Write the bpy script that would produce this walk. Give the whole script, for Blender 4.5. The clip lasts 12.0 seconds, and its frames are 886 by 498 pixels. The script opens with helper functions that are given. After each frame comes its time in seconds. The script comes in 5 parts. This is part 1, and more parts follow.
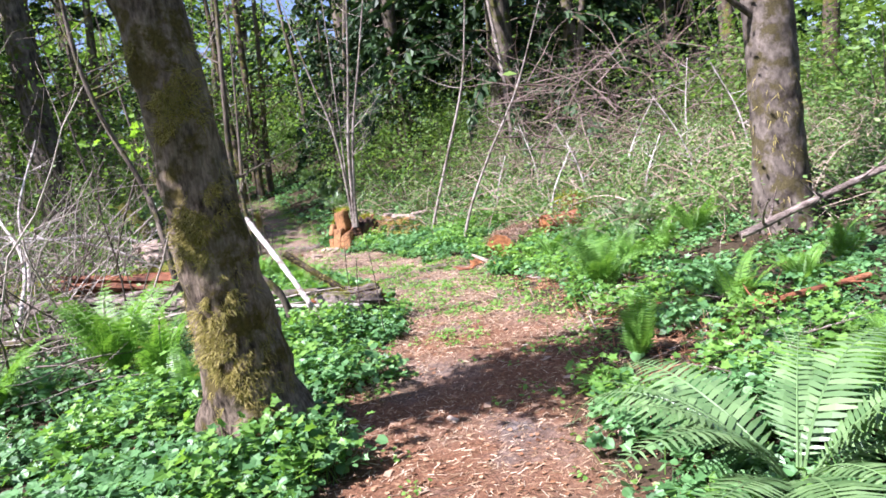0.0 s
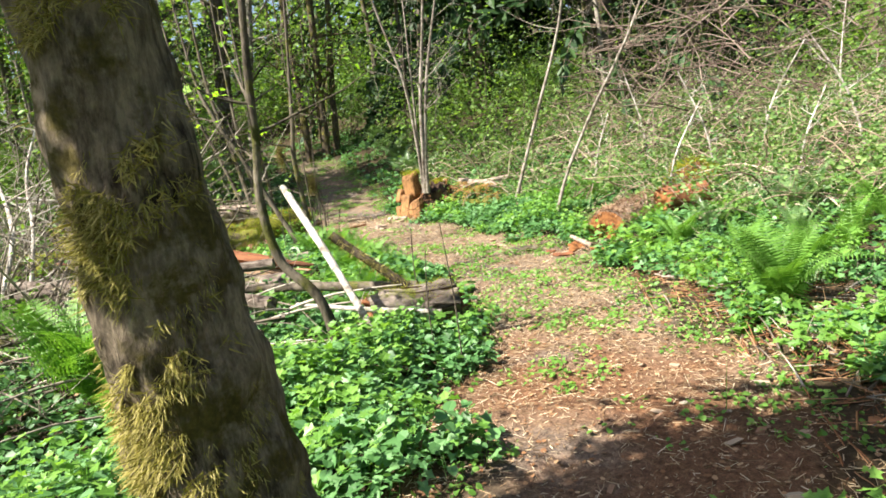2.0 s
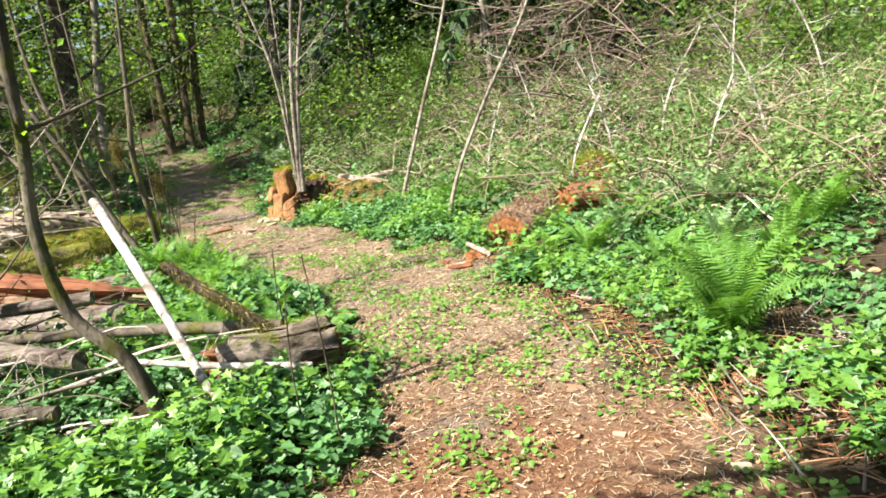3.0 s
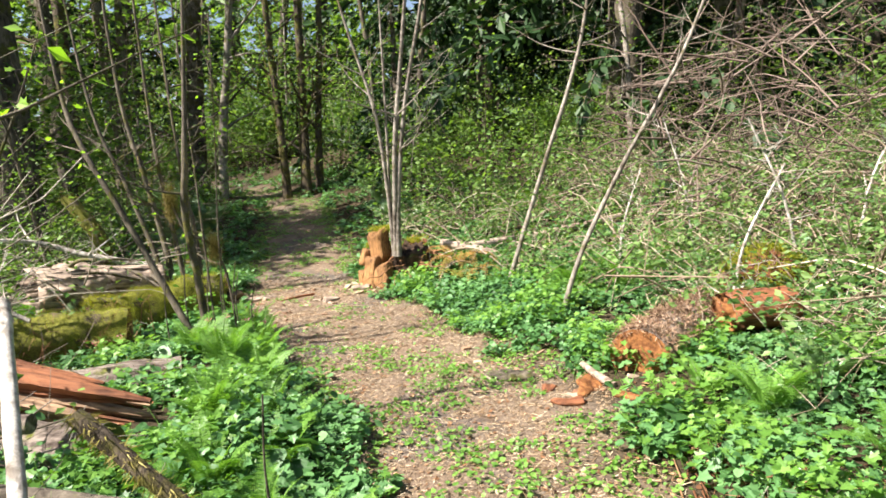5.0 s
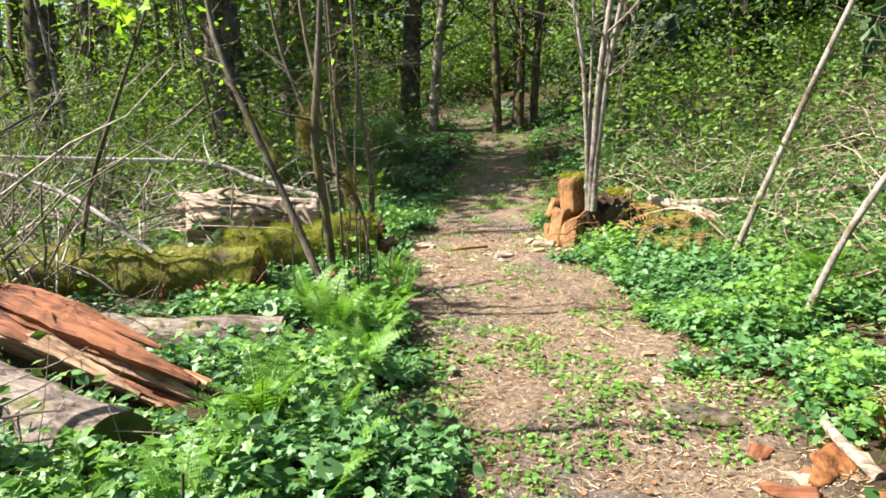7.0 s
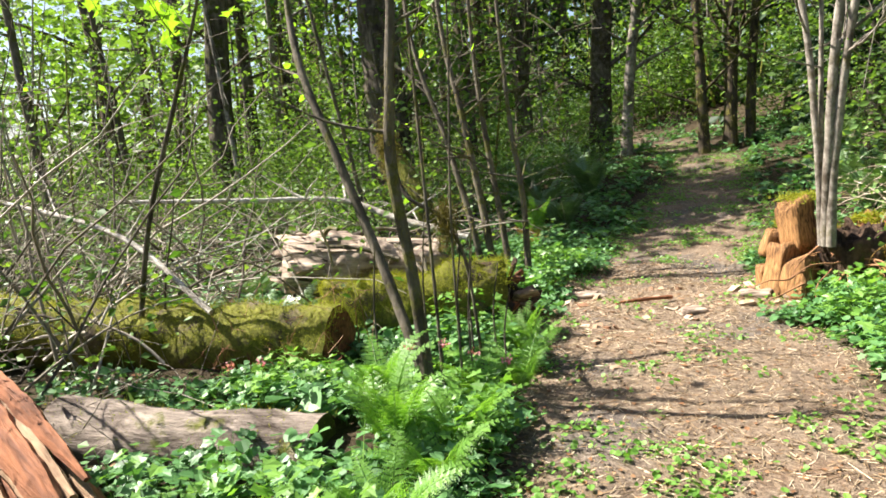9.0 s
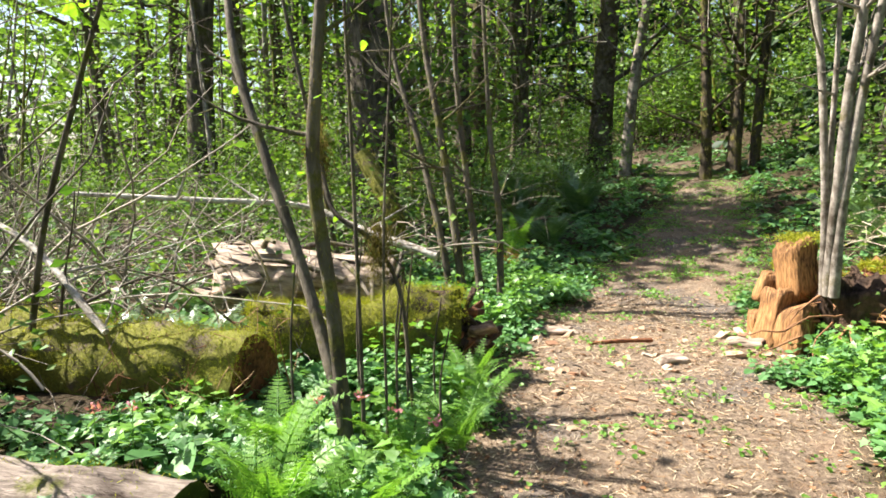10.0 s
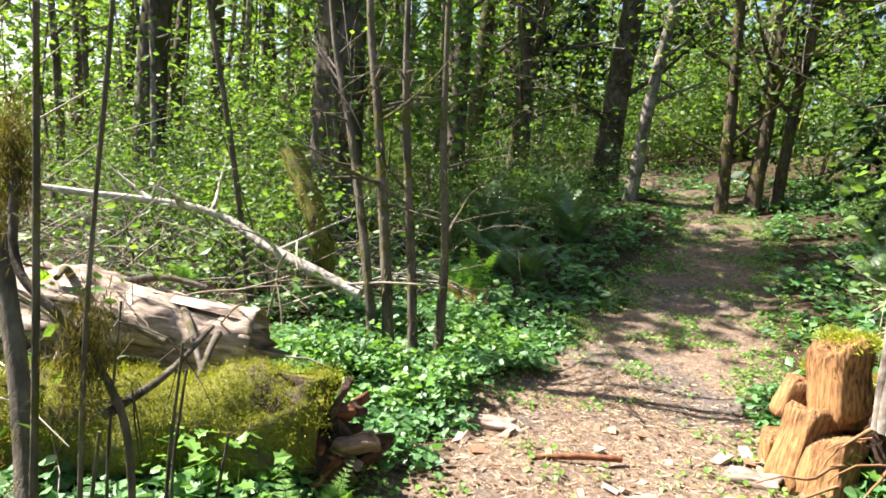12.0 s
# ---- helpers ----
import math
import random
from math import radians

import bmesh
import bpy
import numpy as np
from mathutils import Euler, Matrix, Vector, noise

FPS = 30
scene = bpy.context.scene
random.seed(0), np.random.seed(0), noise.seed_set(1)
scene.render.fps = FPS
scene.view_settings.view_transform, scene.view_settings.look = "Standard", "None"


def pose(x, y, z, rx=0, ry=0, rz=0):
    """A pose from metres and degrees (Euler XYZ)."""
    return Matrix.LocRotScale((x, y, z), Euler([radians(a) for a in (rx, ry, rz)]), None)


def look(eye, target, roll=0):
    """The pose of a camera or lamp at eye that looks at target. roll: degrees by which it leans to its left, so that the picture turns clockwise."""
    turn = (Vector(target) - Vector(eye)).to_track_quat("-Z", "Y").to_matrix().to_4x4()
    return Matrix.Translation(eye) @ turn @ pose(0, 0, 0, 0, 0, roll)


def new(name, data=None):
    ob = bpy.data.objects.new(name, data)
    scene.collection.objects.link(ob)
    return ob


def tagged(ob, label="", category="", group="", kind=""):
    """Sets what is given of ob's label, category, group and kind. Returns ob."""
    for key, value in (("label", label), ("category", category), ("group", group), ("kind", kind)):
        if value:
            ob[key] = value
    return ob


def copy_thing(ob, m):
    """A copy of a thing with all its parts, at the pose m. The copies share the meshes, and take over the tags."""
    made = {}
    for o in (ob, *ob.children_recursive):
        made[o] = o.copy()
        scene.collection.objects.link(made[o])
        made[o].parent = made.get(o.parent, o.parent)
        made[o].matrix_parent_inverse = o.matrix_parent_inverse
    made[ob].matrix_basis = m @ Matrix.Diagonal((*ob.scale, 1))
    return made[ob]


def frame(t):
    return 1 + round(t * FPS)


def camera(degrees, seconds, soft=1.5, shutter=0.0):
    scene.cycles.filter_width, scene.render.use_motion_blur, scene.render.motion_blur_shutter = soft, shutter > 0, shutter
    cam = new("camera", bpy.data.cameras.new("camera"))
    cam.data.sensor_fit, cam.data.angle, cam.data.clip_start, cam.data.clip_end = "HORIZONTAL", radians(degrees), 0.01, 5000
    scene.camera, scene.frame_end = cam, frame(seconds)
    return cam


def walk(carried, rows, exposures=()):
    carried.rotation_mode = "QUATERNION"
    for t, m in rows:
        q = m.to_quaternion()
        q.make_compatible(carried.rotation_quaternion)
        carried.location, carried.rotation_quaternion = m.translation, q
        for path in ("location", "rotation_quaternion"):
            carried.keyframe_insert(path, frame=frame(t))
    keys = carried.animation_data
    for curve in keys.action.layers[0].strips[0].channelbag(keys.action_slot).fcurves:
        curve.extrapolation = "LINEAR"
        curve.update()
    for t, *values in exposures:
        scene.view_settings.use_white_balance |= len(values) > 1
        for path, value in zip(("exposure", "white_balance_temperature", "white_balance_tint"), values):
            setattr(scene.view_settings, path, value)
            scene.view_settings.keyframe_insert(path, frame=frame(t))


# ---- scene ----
cam = camera(65.6, 12.0, 1.7)
PATH = [
    (0, (0.274, 0.134, 1.412), (0.205, 2.117, 1.162), -7.5),
    (0.5, (0.248, 0.587, 1.439), (-0.081, 2.547, 1.209), -5.0),
    (1, (0.125, 1.052, 1.383), (-0.083, 3.022, 1.111), -5.2),
    (1.5, (0.044, 1.492, 1.372), (-0.156, 3.457, 1.055), -5.8),
    (2, (-0.009, 2.051, 1.387), (-0.29, 4.002, 1.049), -6.6),
    (2.5, (-0.08, 2.591, 1.397), (-0.22, 4.551, 1.023), -8.5),
    (2.7, (-0.073, 2.834, 1.4), (-0.077, 4.792, 0.991), -7.9),
    (4.3, (0.006, 4.448, 1.5), (-0.008, 6.414, 1.135), -1.5),
    (4.5, (0.012, 4.564, 1.503), (-0.14, 6.526, 1.142), -3.0),
    (5, (0.146, 4.998, 1.52), (-0.161, 6.959, 1.281), -3.3),
    (5.5, (0.157, 5.322, 1.496), (-0.307, 7.25, 1.236), -1.4),
    (6, (0.109, 5.841, 1.467), (-0.347, 7.779, 1.281), -3.0),
    (6.5, (0.132, 6.116, 1.487), (-0.471, 8.013, 1.298), -3.8),
    (7, (0.187, 6.596, 1.445), (-0.732, 8.329, 1.054), -0.9),
    (7.5, (0.128, 7.003, 1.421), (-0.975, 8.632, 1.063), 0.4),
    (7.7, (0.065, 7.179, 1.411), (-1.084, 8.782, 1.079), -0.7),
    (9.3, (-0.308, 8.495, 1.237), (-1.754, 9.852, 0.977), -3.9),
    (9.5, (-0.36, 8.621, 1.254), (-1.78, 10.007, 1.001), -1.8),
    (10, (-0.459, 8.967, 1.274), (-1.875, 10.358, 1.028), -0.7),
    (10.5, (-0.555, 9.246, 1.265), (-2.001, 10.601, 0.992), 0.9),
    (11, (-0.829, 9.714, 1.292), (-2.195, 11.152, 1.034), 1.5),
    (11.5, (-0.998, 10.005, 1.319), (-2.366, 11.448, 1.106), 3.2),
    (12, (-1.185, 10.48, 1.414), (-2.615, 11.856, 1.161), 4.9),
]
walk(cam, [(t, look(eye, target, roll)) for t, eye, target, roll in PATH], ((0, 1.88, 5600, 31), (0.5, 1.88, 5900, 24), (1.0, 1.88, 6400, 14), (2.0, 1.88, 6550, 11), (4.5, 1.79, 6500, 14), (7.5, 1.86, 6480, 13), (9.5, 1.94, 6520, 12), (12, 2.25, 6420, 17)))

# ---- world, sun ----
SUN_AZ = math.atan2(-0.47, -0.88)      # direction towards the sun, in the ground plane
SUN_EL = radians(49)
world = bpy.data.worlds.new("sky")
scene.world = world
world.use_nodes = True
wn = world.node_tree
sky = wn.nodes.new("ShaderNodeTexSky")
sky.sky_type = "NISHITA"
sky.sun_disc = False
sky.sun_elevation = SUN_EL
sky.sun_rotation = math.pi / 2 - SUN_AZ
sky.dust_density = 2.0
wn.nodes["Background"].inputs["Strength"].default_value = 0.058
wn.links.new(sky.outputs[0], wn.nodes["Background"].inputs["Color"])
sun = new("sun", bpy.data.lights.new("sun", "SUN"))
sun.data.energy, sun.data.angle, sun.data.color = 5.0, radians(0.53), (1.0, 0.95, 0.86)
sun_dir = Vector((math.cos(SUN_AZ) * math.cos(SUN_EL), math.sin(SUN_AZ) * math.cos(SUN_EL), math.sin(SUN_EL)))
sun.matrix_world = look(sun_dir * 60, (0, 0, 0))

rng = np.random.default_rng(7)


# ---- materials ----
def nodes_of(name):
    m = bpy.data.materials.new(name)
    m.use_nodes = True
    t = m.node_tree
    return m, t, t.nodes["Principled BSDF"]


def ramp(t, fac, stops):
    r = t.nodes.new("ShaderNodeValToRGB")
    while len(r.color_ramp.elements) < len(stops):
        r.color_ramp.elements.new(0.5)
    for e, (p, c) in zip(r.color_ramp.elements, stops):
        e.position, e.color = p, (*c, 1)
    t.links.new(fac, r.inputs[0])
    return r.outputs[0]


def noise_tex(t, scale, detail=6, rough=0.6, stretch=None):
    n = t.nodes.new("ShaderNodeTexNoise")
    n.inputs["Scale"].default_value = scale
    n.inputs["Detail"].default_value = detail
    n.inputs["Roughness"].default_value = rough
    c = t.nodes.new("ShaderNodeTexCoord")
    out = c.outputs["Object"]
    if stretch:
        mp = t.nodes.new("ShaderNodeMapping")
        mp.inputs["Scale"].default_value = stretch
        t.links.new(out, mp.inputs[0])
        out = mp.outputs[0]
    t.links.new(out, n.inputs["Vector"])
    return n.outputs["Fac"]


def mix(t, fac, a, b, kind="MIX"):
    m = t.nodes.new("ShaderNodeMix")
    m.data_type, m.blend_type = "RGBA", kind
    if isinstance(fac, float):
        m.inputs[0].default_value = fac
    else:
        t.links.new(fac, m.inputs[0])
    t.links.new(a, m.inputs[6])
    t.links.new(b, m.inputs[7])
    return m.outputs[2]


def bump(t, bsdf, height, strength, dist=0.02):
    b = t.nodes.new("ShaderNodeBump")
    b.inputs["Strength"].default_value = strength
    b.inputs["Distance"].default_value = dist
    t.links.new(height, b.inputs["Height"])
    t.links.new(b.outputs[0], bsdf.inputs["Normal"])


def leaf_mat(name, dark, mid, light, trans=0.35, rough=0.42, gloss=0.4, patch=0.6):
    """Thin leaf: diffuse with a little gloss, and light through the blade."""
    m, t, b = nodes_of(name)
    g = t.nodes.new("ShaderNodeNewGeometry")
    col = ramp(t, g.outputs["Random Per Island"], [(0.0, dark), (0.5, mid), (1.0, light)])
    col2 = ramp(t, noise_tex(t, patch, 3), [(0.3, (0.75, 0.8, 0.7)), (0.7, (1.15, 1.1, 1.0))])
    col = mix(t, 1.0, col, col2, "MULTIPLY")
    t.links.new(col, b.inputs["Base Color"])
    b.inputs["Roughness"].default_value = rough
    b.inputs["Specular IOR Level"].default_value = gloss
    tr = t.nodes.new("ShaderNodeBsdfTranslucent")
    t.links.new(mix(t, 1.0, col, ramp(t, g.outputs["Random Per Island"], [(0, (1.25, 1.3, 0.55)), (1, (1.3, 1.3, 0.6))]), "MULTIPLY"), tr.inputs[0])
    ms = t.nodes.new("ShaderNodeMixShader")
    ms.inputs[0].default_value = trans
    t.links.new(b.outputs[0], ms.inputs[1])
    t.links.new(tr.outputs[0], ms.inputs[2])
    t.links.new(ms.outputs[0], t.nodes["Material Output"].inputs[0])
    return m


def bark_mat(name, dark, light, moss=None, moss_at=0.55, scale=14, stretch=(1, 1, 0.25), bumps=0.7, rough=0.9):
    m, t, b = nodes_of(name)
    n1 = noise_tex(t, scale, 8, 0.7, stretch)
    n2 = noise_tex(t, 3.0, 4, 0.6)
    col = ramp(t, n1, [(0.40, dark), (0.5, tuple((a + c) / 2.4 for a, c in zip(dark, light))), (0.61, light)])
    col = mix(t, 0.4, col, ramp(t, n2, [(0.42, dark), (0.58, light)]))
    if moss:
        n3 = noise_tex(t, 4.5, 6, 0.65)
        fine = ramp(t, noise_tex(t, 60, 3), [(0.3, tuple(c * 0.6 for c in moss)), (0.7, tuple(c * 1.3 for c in moss))])
        mask = ramp(t, n3, [(moss_at - 0.04, (0, 0, 0)), (moss_at + 0.05, (1, 1, 1))])
        col = mix(t, mask, col, fine)
    t.links.new(col, b.inputs["Base Color"])
    b.inputs["Roughness"].default_value = rough
    b.inputs["Specular IOR Level"].default_value = 0.2
    hi = noise_tex(t, scale * 4.5, 4, 0.7, stretch)
    add = t.nodes.new("ShaderNodeMath")
    add.operation = "MULTIPLY_ADD"
    t.links.new(hi, add.inputs[0])
    add.inputs[1].default_value = 0.45
    t.links.new(n1, add.inputs[2])
    bump(t, b, add.outputs[0], bumps, 0.04)
    return m


def island_mat(name, stops, rough=0.85, spec=0.2, grain=40):
    m, t, b = nodes_of(name)
    g = t.nodes.new("ShaderNodeNewGeometry")
    col = ramp(t, g.outputs["Random Per Island"], stops)
    col = mix(t, 1.0, col, ramp(t, noise_tex(t, grain, 4), [(0.3, (0.7, 0.7, 0.7)), (0.7, (1.15, 1.15, 1.15))]), "MULTIPLY")
    t.links.new(col, b.inputs["Base Color"])
    b.inputs["Roughness"].default_value = rough
    b.inputs["Specular IOR Level"].default_value = spec
    return m


def ground_mat():
    m, t, b = nodes_of("forest_soil")
    at = t.nodes.new("ShaderNodeAttribute")
    at.attribute_name = "trodden"
    big = noise_tex(t, 1.1, 5, 0.6)
    fine = noise_tex(t, 28, 8, 0.75)
    speck = noise_tex(t, 130, 3, 0.7)
    path = ramp(t, fine, [(0.3, (0.085, 0.06, 0.042)), (0.5, (0.175, 0.13, 0.092)), (0.7, (0.34, 0.275, 0.20))])
    red = ramp(t, fine, [(0.3, (0.075, 0.035, 0.02)), (0.5, (0.16, 0.08, 0.042)), (0.7, (0.28, 0.17, 0.10))])
    rust = t.nodes.new("ShaderNodeAttribute")
    rust.attribute_name = "needles"
    add = t.nodes.new("ShaderNodeMath")
    t.links.new(rust.outputs["Fac"], add.inputs[0])
    t.links.new(big, add.inputs[1])
    path = mix(t, ramp(t, add.outputs[0], [(0.62, (0, 0, 0)), (0.95, (1, 1, 1))]), path, red)
    grey = ramp(t, fine, [(0.3, (0.05, 0.042, 0.035)), (0.5, (0.12, 0.10, 0.085)), (0.7, (0.24, 0.21, 0.18))])
    path = mix(t, ramp(t, noise_tex(t, 0.75, 5, 0.65), [(0.52, (0, 0, 0)), (0.64, (1, 1, 1))]), path, grey)
    path = mix(t, 0.6, path, mix(t, 1.0, path, ramp(t, speck, [(0.35, (0.45, 0.45, 0.45)), (0.65, (1.5, 1.45, 1.35))]), "MULTIPLY"))
    humus = ramp(t, fine, [(0.3, (0.02, 0.015, 0.008)), (0.55, (0.055, 0.04, 0.022)), (0.75, (0.10, 0.085, 0.04))])
    col = mix(t, at.outputs["Fac"], humus, path)
    t.links.new(col, b.inputs["Base Color"])
    b.inputs["Roughness"].default_value = 0.95
    b.inputs["Specular IOR Level"].default_value = 0.15
    bump(t, b, fine, 0.8, 0.03)
    return m


def wood_mat(name, dark, light, scale=9, stretch=(1, 1, 1), rough=0.75, rings=False):
    m, t, b = nodes_of(name)
    n = noise_tex(t, scale, 7, 0.65, stretch)
    n2 = noise_tex(t, 2.5, 4, 0.6)
    col = ramp(t, n, [(0.38, dark), (0.62, light)])
    col = mix(t, 0.35, col, ramp(t, n2, [(0.4, dark), (0.6, light)]))
    t.links.new(col, b.inputs["Base Color"])
    b.inputs["Roughness"].default_value = rough
    b.inputs["Specular IOR Level"].default_value = 0.2
    bump(t, b, n, 0.8, 0.02)
    return m


M_SOIL = ground_mat()
M_COVER = leaf_mat("groundcover_leaf", (0.045, 0.12, 0.036), (0.092, 0.225, 0.076), (0.165, 0.33, 0.13), 0.32, 0.46, 0.42, 1.4)
M_HERB = leaf_mat("young_herb_leaf", (0.095, 0.215, 0.034), (0.145, 0.305, 0.055), (0.22, 0.40, 0.09), 0.42)
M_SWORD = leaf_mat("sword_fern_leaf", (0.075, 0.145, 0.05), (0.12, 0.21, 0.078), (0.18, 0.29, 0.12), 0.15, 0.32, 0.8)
M_LADY = leaf_mat("lady_fern_leaf", (0.10, 0.235, 0.032), (0.145, 0.31, 0.048), (0.20, 0.38, 0.068), 0.4)
M_DEADFERN = leaf_mat("dead_fern", (0.22, 0.11, 0.03), (0.36, 0.20, 0.06), (0.45, 0.30, 0.10), 0.25, 0.7, 0.2)
M_CANOPY = leaf_mat("canopy_leaf", (0.06, 0.12, 0.02), (0.115, 0.21, 0.04), (0.19, 0.31, 0.07), 0.48, 0.5, 0.3, 0.3)
M_SHRUB = leaf_mat("shrub_leaf", (0.05, 0.12, 0.02), (0.10, 0.20, 0.04), (0.20, 0.31, 0.07), 0.35, 0.5, 0.35, 0.4)
M_BRAMBLE = leaf_mat("bramble_leaf", (0.05, 0.115, 0.03), (0.11, 0.21, 0.055), (0.22, 0.33, 0.11), 0.35, 0.5, 0.35, 0.4)
M_YOUNG = leaf_mat("young_maple_leaf", (0.16, 0.34, 0.03), (0.22, 0.42, 0.04), (0.29, 0.49, 0.06), 0.55, 0.5, 0.3)
M_CONIFER = leaf_mat("conifer_needle", (0.012, 0.035, 0.010), (0.022, 0.055, 0.016), (0.04, 0.085, 0.025), 0.15, 0.55, 0.3, 0.4)
M_MOSS = leaf_mat("moss_strand", (0.17, 0.15, 0.035), (0.29, 0.25, 0.08), (0.44, 0.37, 0.17), 0.25, 0.9, 0.1)
M_MOSSG = leaf_mat("green_moss", (0.16, 0.18, 0.02), (0.28, 0.30, 0.034), (0.40, 0.40, 0.065), 0.3, 0.9, 0.1)
M_BIGBARK = bark_mat("mossy_maple_bark", (0.025, 0.017, 0.010), (0.36, 0.285, 0.20), (0.10, 0.08, 0.02), 0.54, 30, (1, 1, 0.35), 1.0)
M_ALDER = bark_mat("alder_bark", (0.024, 0.018, 0.012), (0.165, 0.14, 0.11), (0.06, 0.05, 0.02), 0.53, 13, (1, 1, 0.6), 0.4)
M_STEM = bark_mat("grey_stem_bark", (0.05, 0.04, 0.03), (0.19, 0.16, 0.12), (0.10, 0.095, 0.025), 0.56, 12)
M_PALESTEM = bark_mat("pale_stem_bark", (0.07, 0.055, 0.04), (0.36, 0.32, 0.27), (0.12, 0.10, 0.05), 0.6, 20, (1, 1, 0.6), 0.3)
M_DARKBARK = bark_mat("dark_trunk_bark", (0.026, 0.02, 0.014), (0.18, 0.15, 0.11), (0.07, 0.07, 0.016), 0.56, 12)
M_MOSSBARK = bark_mat("moss_covered_bark", (0.035, 0.026, 0.016), (0.15, 0.115, 0.075), (0.15, 0.15, 0.025), 0.43, 14)
M_MOSSTRUNK = bark_mat("mossy_trunk_bark", (0.03, 0.023, 0.015), (0.13, 0.10, 0.07), (0.10, 0.09, 0.022), 0.53, 14)
M_LOGBARK = bark_mat("weathered_log_bark", (0.045, 0.03, 0.022), (0.40, 0.33, 0.27), (0.13, 0.14, 0.025), 0.62, 20, (0.22, 1, 1), 1.0)
M_CUT = wood_mat("fresh_cut_wood", (0.09, 0.032, 0.012), (0.34, 0.145, 0.048), 22)
M_TANROT = wood_mat("tan_splintered_wood", (0.06, 0.028, 0.015), (0.42, 0.28, 0.17), 14, (0.2, 2, 2))
M_DARKMOSS = leaf_mat("brown_hanging_moss", (0.07, 0.06, 0.02), (0.14, 0.115, 0.038), (0.24, 0.20, 0.08), 0.25, 0.9, 0.1)
M_ORANGE = wood_mat("orange_split_wood", (0.035, 0.014, 0.006), (0.41, 0.215, 0.085), 34, (2.2, 2.2, 0.3))
M_REDROT = wood_mat("red_rotten_wood", (0.035, 0.013, 0.008), (0.29, 0.115, 0.052), 14, (0.2, 2, 2))
M_PALEWOOD = wood_mat("bleached_wood", (0.08, 0.05, 0.035), (0.48, 0.38, 0.29), 22, (0.2, 1.3, 1.3))
M_DARKEND = wood_mat("dark_mossy_cut", (0.05, 0.06, 0.012), (0.14, 0.14, 0.03), 10)
M_BIRCH = bark_mat("bleached_stick", (0.16, 0.13, 0.10), (0.66, 0.62, 0.55), (0.07, 0.05, 0.03), 0.64, 18, (1, 1, 1), 0.5)
M_TWIG = island_mat("dry_twig", [(0, (0.07, 0.055, 0.04)), (0.5, (0.19, 0.155, 0.12)), (1, (0.44, 0.39, 0.32))])
M_CANE = island_mat("dead_cane", [(0, (0.14, 0.10, 0.065)), (0.5, (0.30, 0.23, 0.16)), (1, (0.50, 0.42, 0.32))])
M_REDTWIG = island_mat("reddish_dry_branches", [(0, (0.08, 0.055, 0.04)), (0.5, (0.16, 0.115, 0.09)), (1, (0.27, 0.21, 0.17))])
M_RUST = island_mat("rusty_dead_stalk", [(0, (0.09, 0.035, 0.016)), (0.5, (0.24, 0.11, 0.05)), (1, (0.40, 0.25, 0.14))])
M_STRAW = island_mat("dry_straw", [(0, (0.16, 0.09, 0.04)), (0.5, (0.33, 0.23, 0.13)), (1, (0.66, 0.55, 0.38))], 0.7)
M_LITTER = island_mat("dead_leaf_litter", [(0, (0.10, 0.045, 0.02)), (0.5, (0.24, 0.12, 0.055)), (1, (0.42, 0.27, 0.15))], 0.8)
M_NEEDLE = island_mat("brown_needle_litter", [(0, (0.11, 0.055, 0.03)), (0.5, (0.27, 0.165, 0.10)), (1, (0.47, 0.34, 0.23))], 0.8)
M_ROTBARK = bark_mat("rotten_stump_bark", (0.018, 0.011, 0.008), (0.12, 0.075, 0.048), (0.08, 0.08, 0.02), 0.6, 18)
M_FERNY = leaf_mat("young_fern_leaf", (0.08, 0.19, 0.03), (0.12, 0.26, 0.045), (0.17, 0.33, 0.07), 0.38)
M_PINK = leaf_mat("pink_petal", (0.45, 0.12, 0.2), (0.55, 0.2, 0.28), (0.65, 0.3, 0.38), 0.3, 0.6, 0.2)


# ---- mesh tools ----
class Geo:
    """Gathers vertices and faces and makes one mesh of them."""

    def __init__(self):
        self.v, self.t, self.q, self.n = [], [], [], 0

    def add(self, v, *faces):
        v = np.asarray(v, float).reshape(-1, 3)
        for f in faces:
            f = np.asarray(f, int)
            if len(f):
                (self.t if f.shape[1] == 3 else self.q).append(f + self.n)
        self.v.append(v)
        self.n += len(v)
        return self

    def mesh(self, name, smooth=True):
        me = bpy.data.meshes.new(name)
        v = np.concatenate(self.v)
        t = np.concatenate(self.t) if self.t else np.zeros((0, 3), int)
        q = np.concatenate(self.q) if self.q else np.zeros((0, 4), int)
        loops = np.concatenate([t.ravel(), q.ravel()])
        me.vertices.add(len(v))
        me.vertices.foreach_set("co", v.ravel())
        me.loops.add(len(loops))
        me.loops.foreach_set("vertex_index", loops)
        me.polygons.add(len(t) + len(q))
        starts = np.concatenate([np.arange(len(t)) * 3, len(t) * 3 + np.arange(len(q)) * 4])
        me.polygons.foreach_set("loop_start", starts)
        me.polygons.foreach_set("use_smooth", np.full(len(t) + len(q), smooth))
        me.update(calc_edges=True)
        return me


def part(name, geo, material, parent=None, label="", smooth=True):
    me = geo.mesh(name, smooth) if isinstance(geo, Geo) else geo
    if not me.materials:
        me.materials.append(material)
    ob = new(name, me)
    if parent:
        ob.parent = parent
    if label:
        tagged(ob, label)
    return ob


def thing(name, x, y, z, label, category, group=""):
    e = new(name)
    e.matrix_basis = pose(x, y, z)
    return tagged(e, label, category, group)


def unit(a):
    return a / np.maximum(np.linalg.norm(a, axis=-1, keepdims=True), 1e-9)


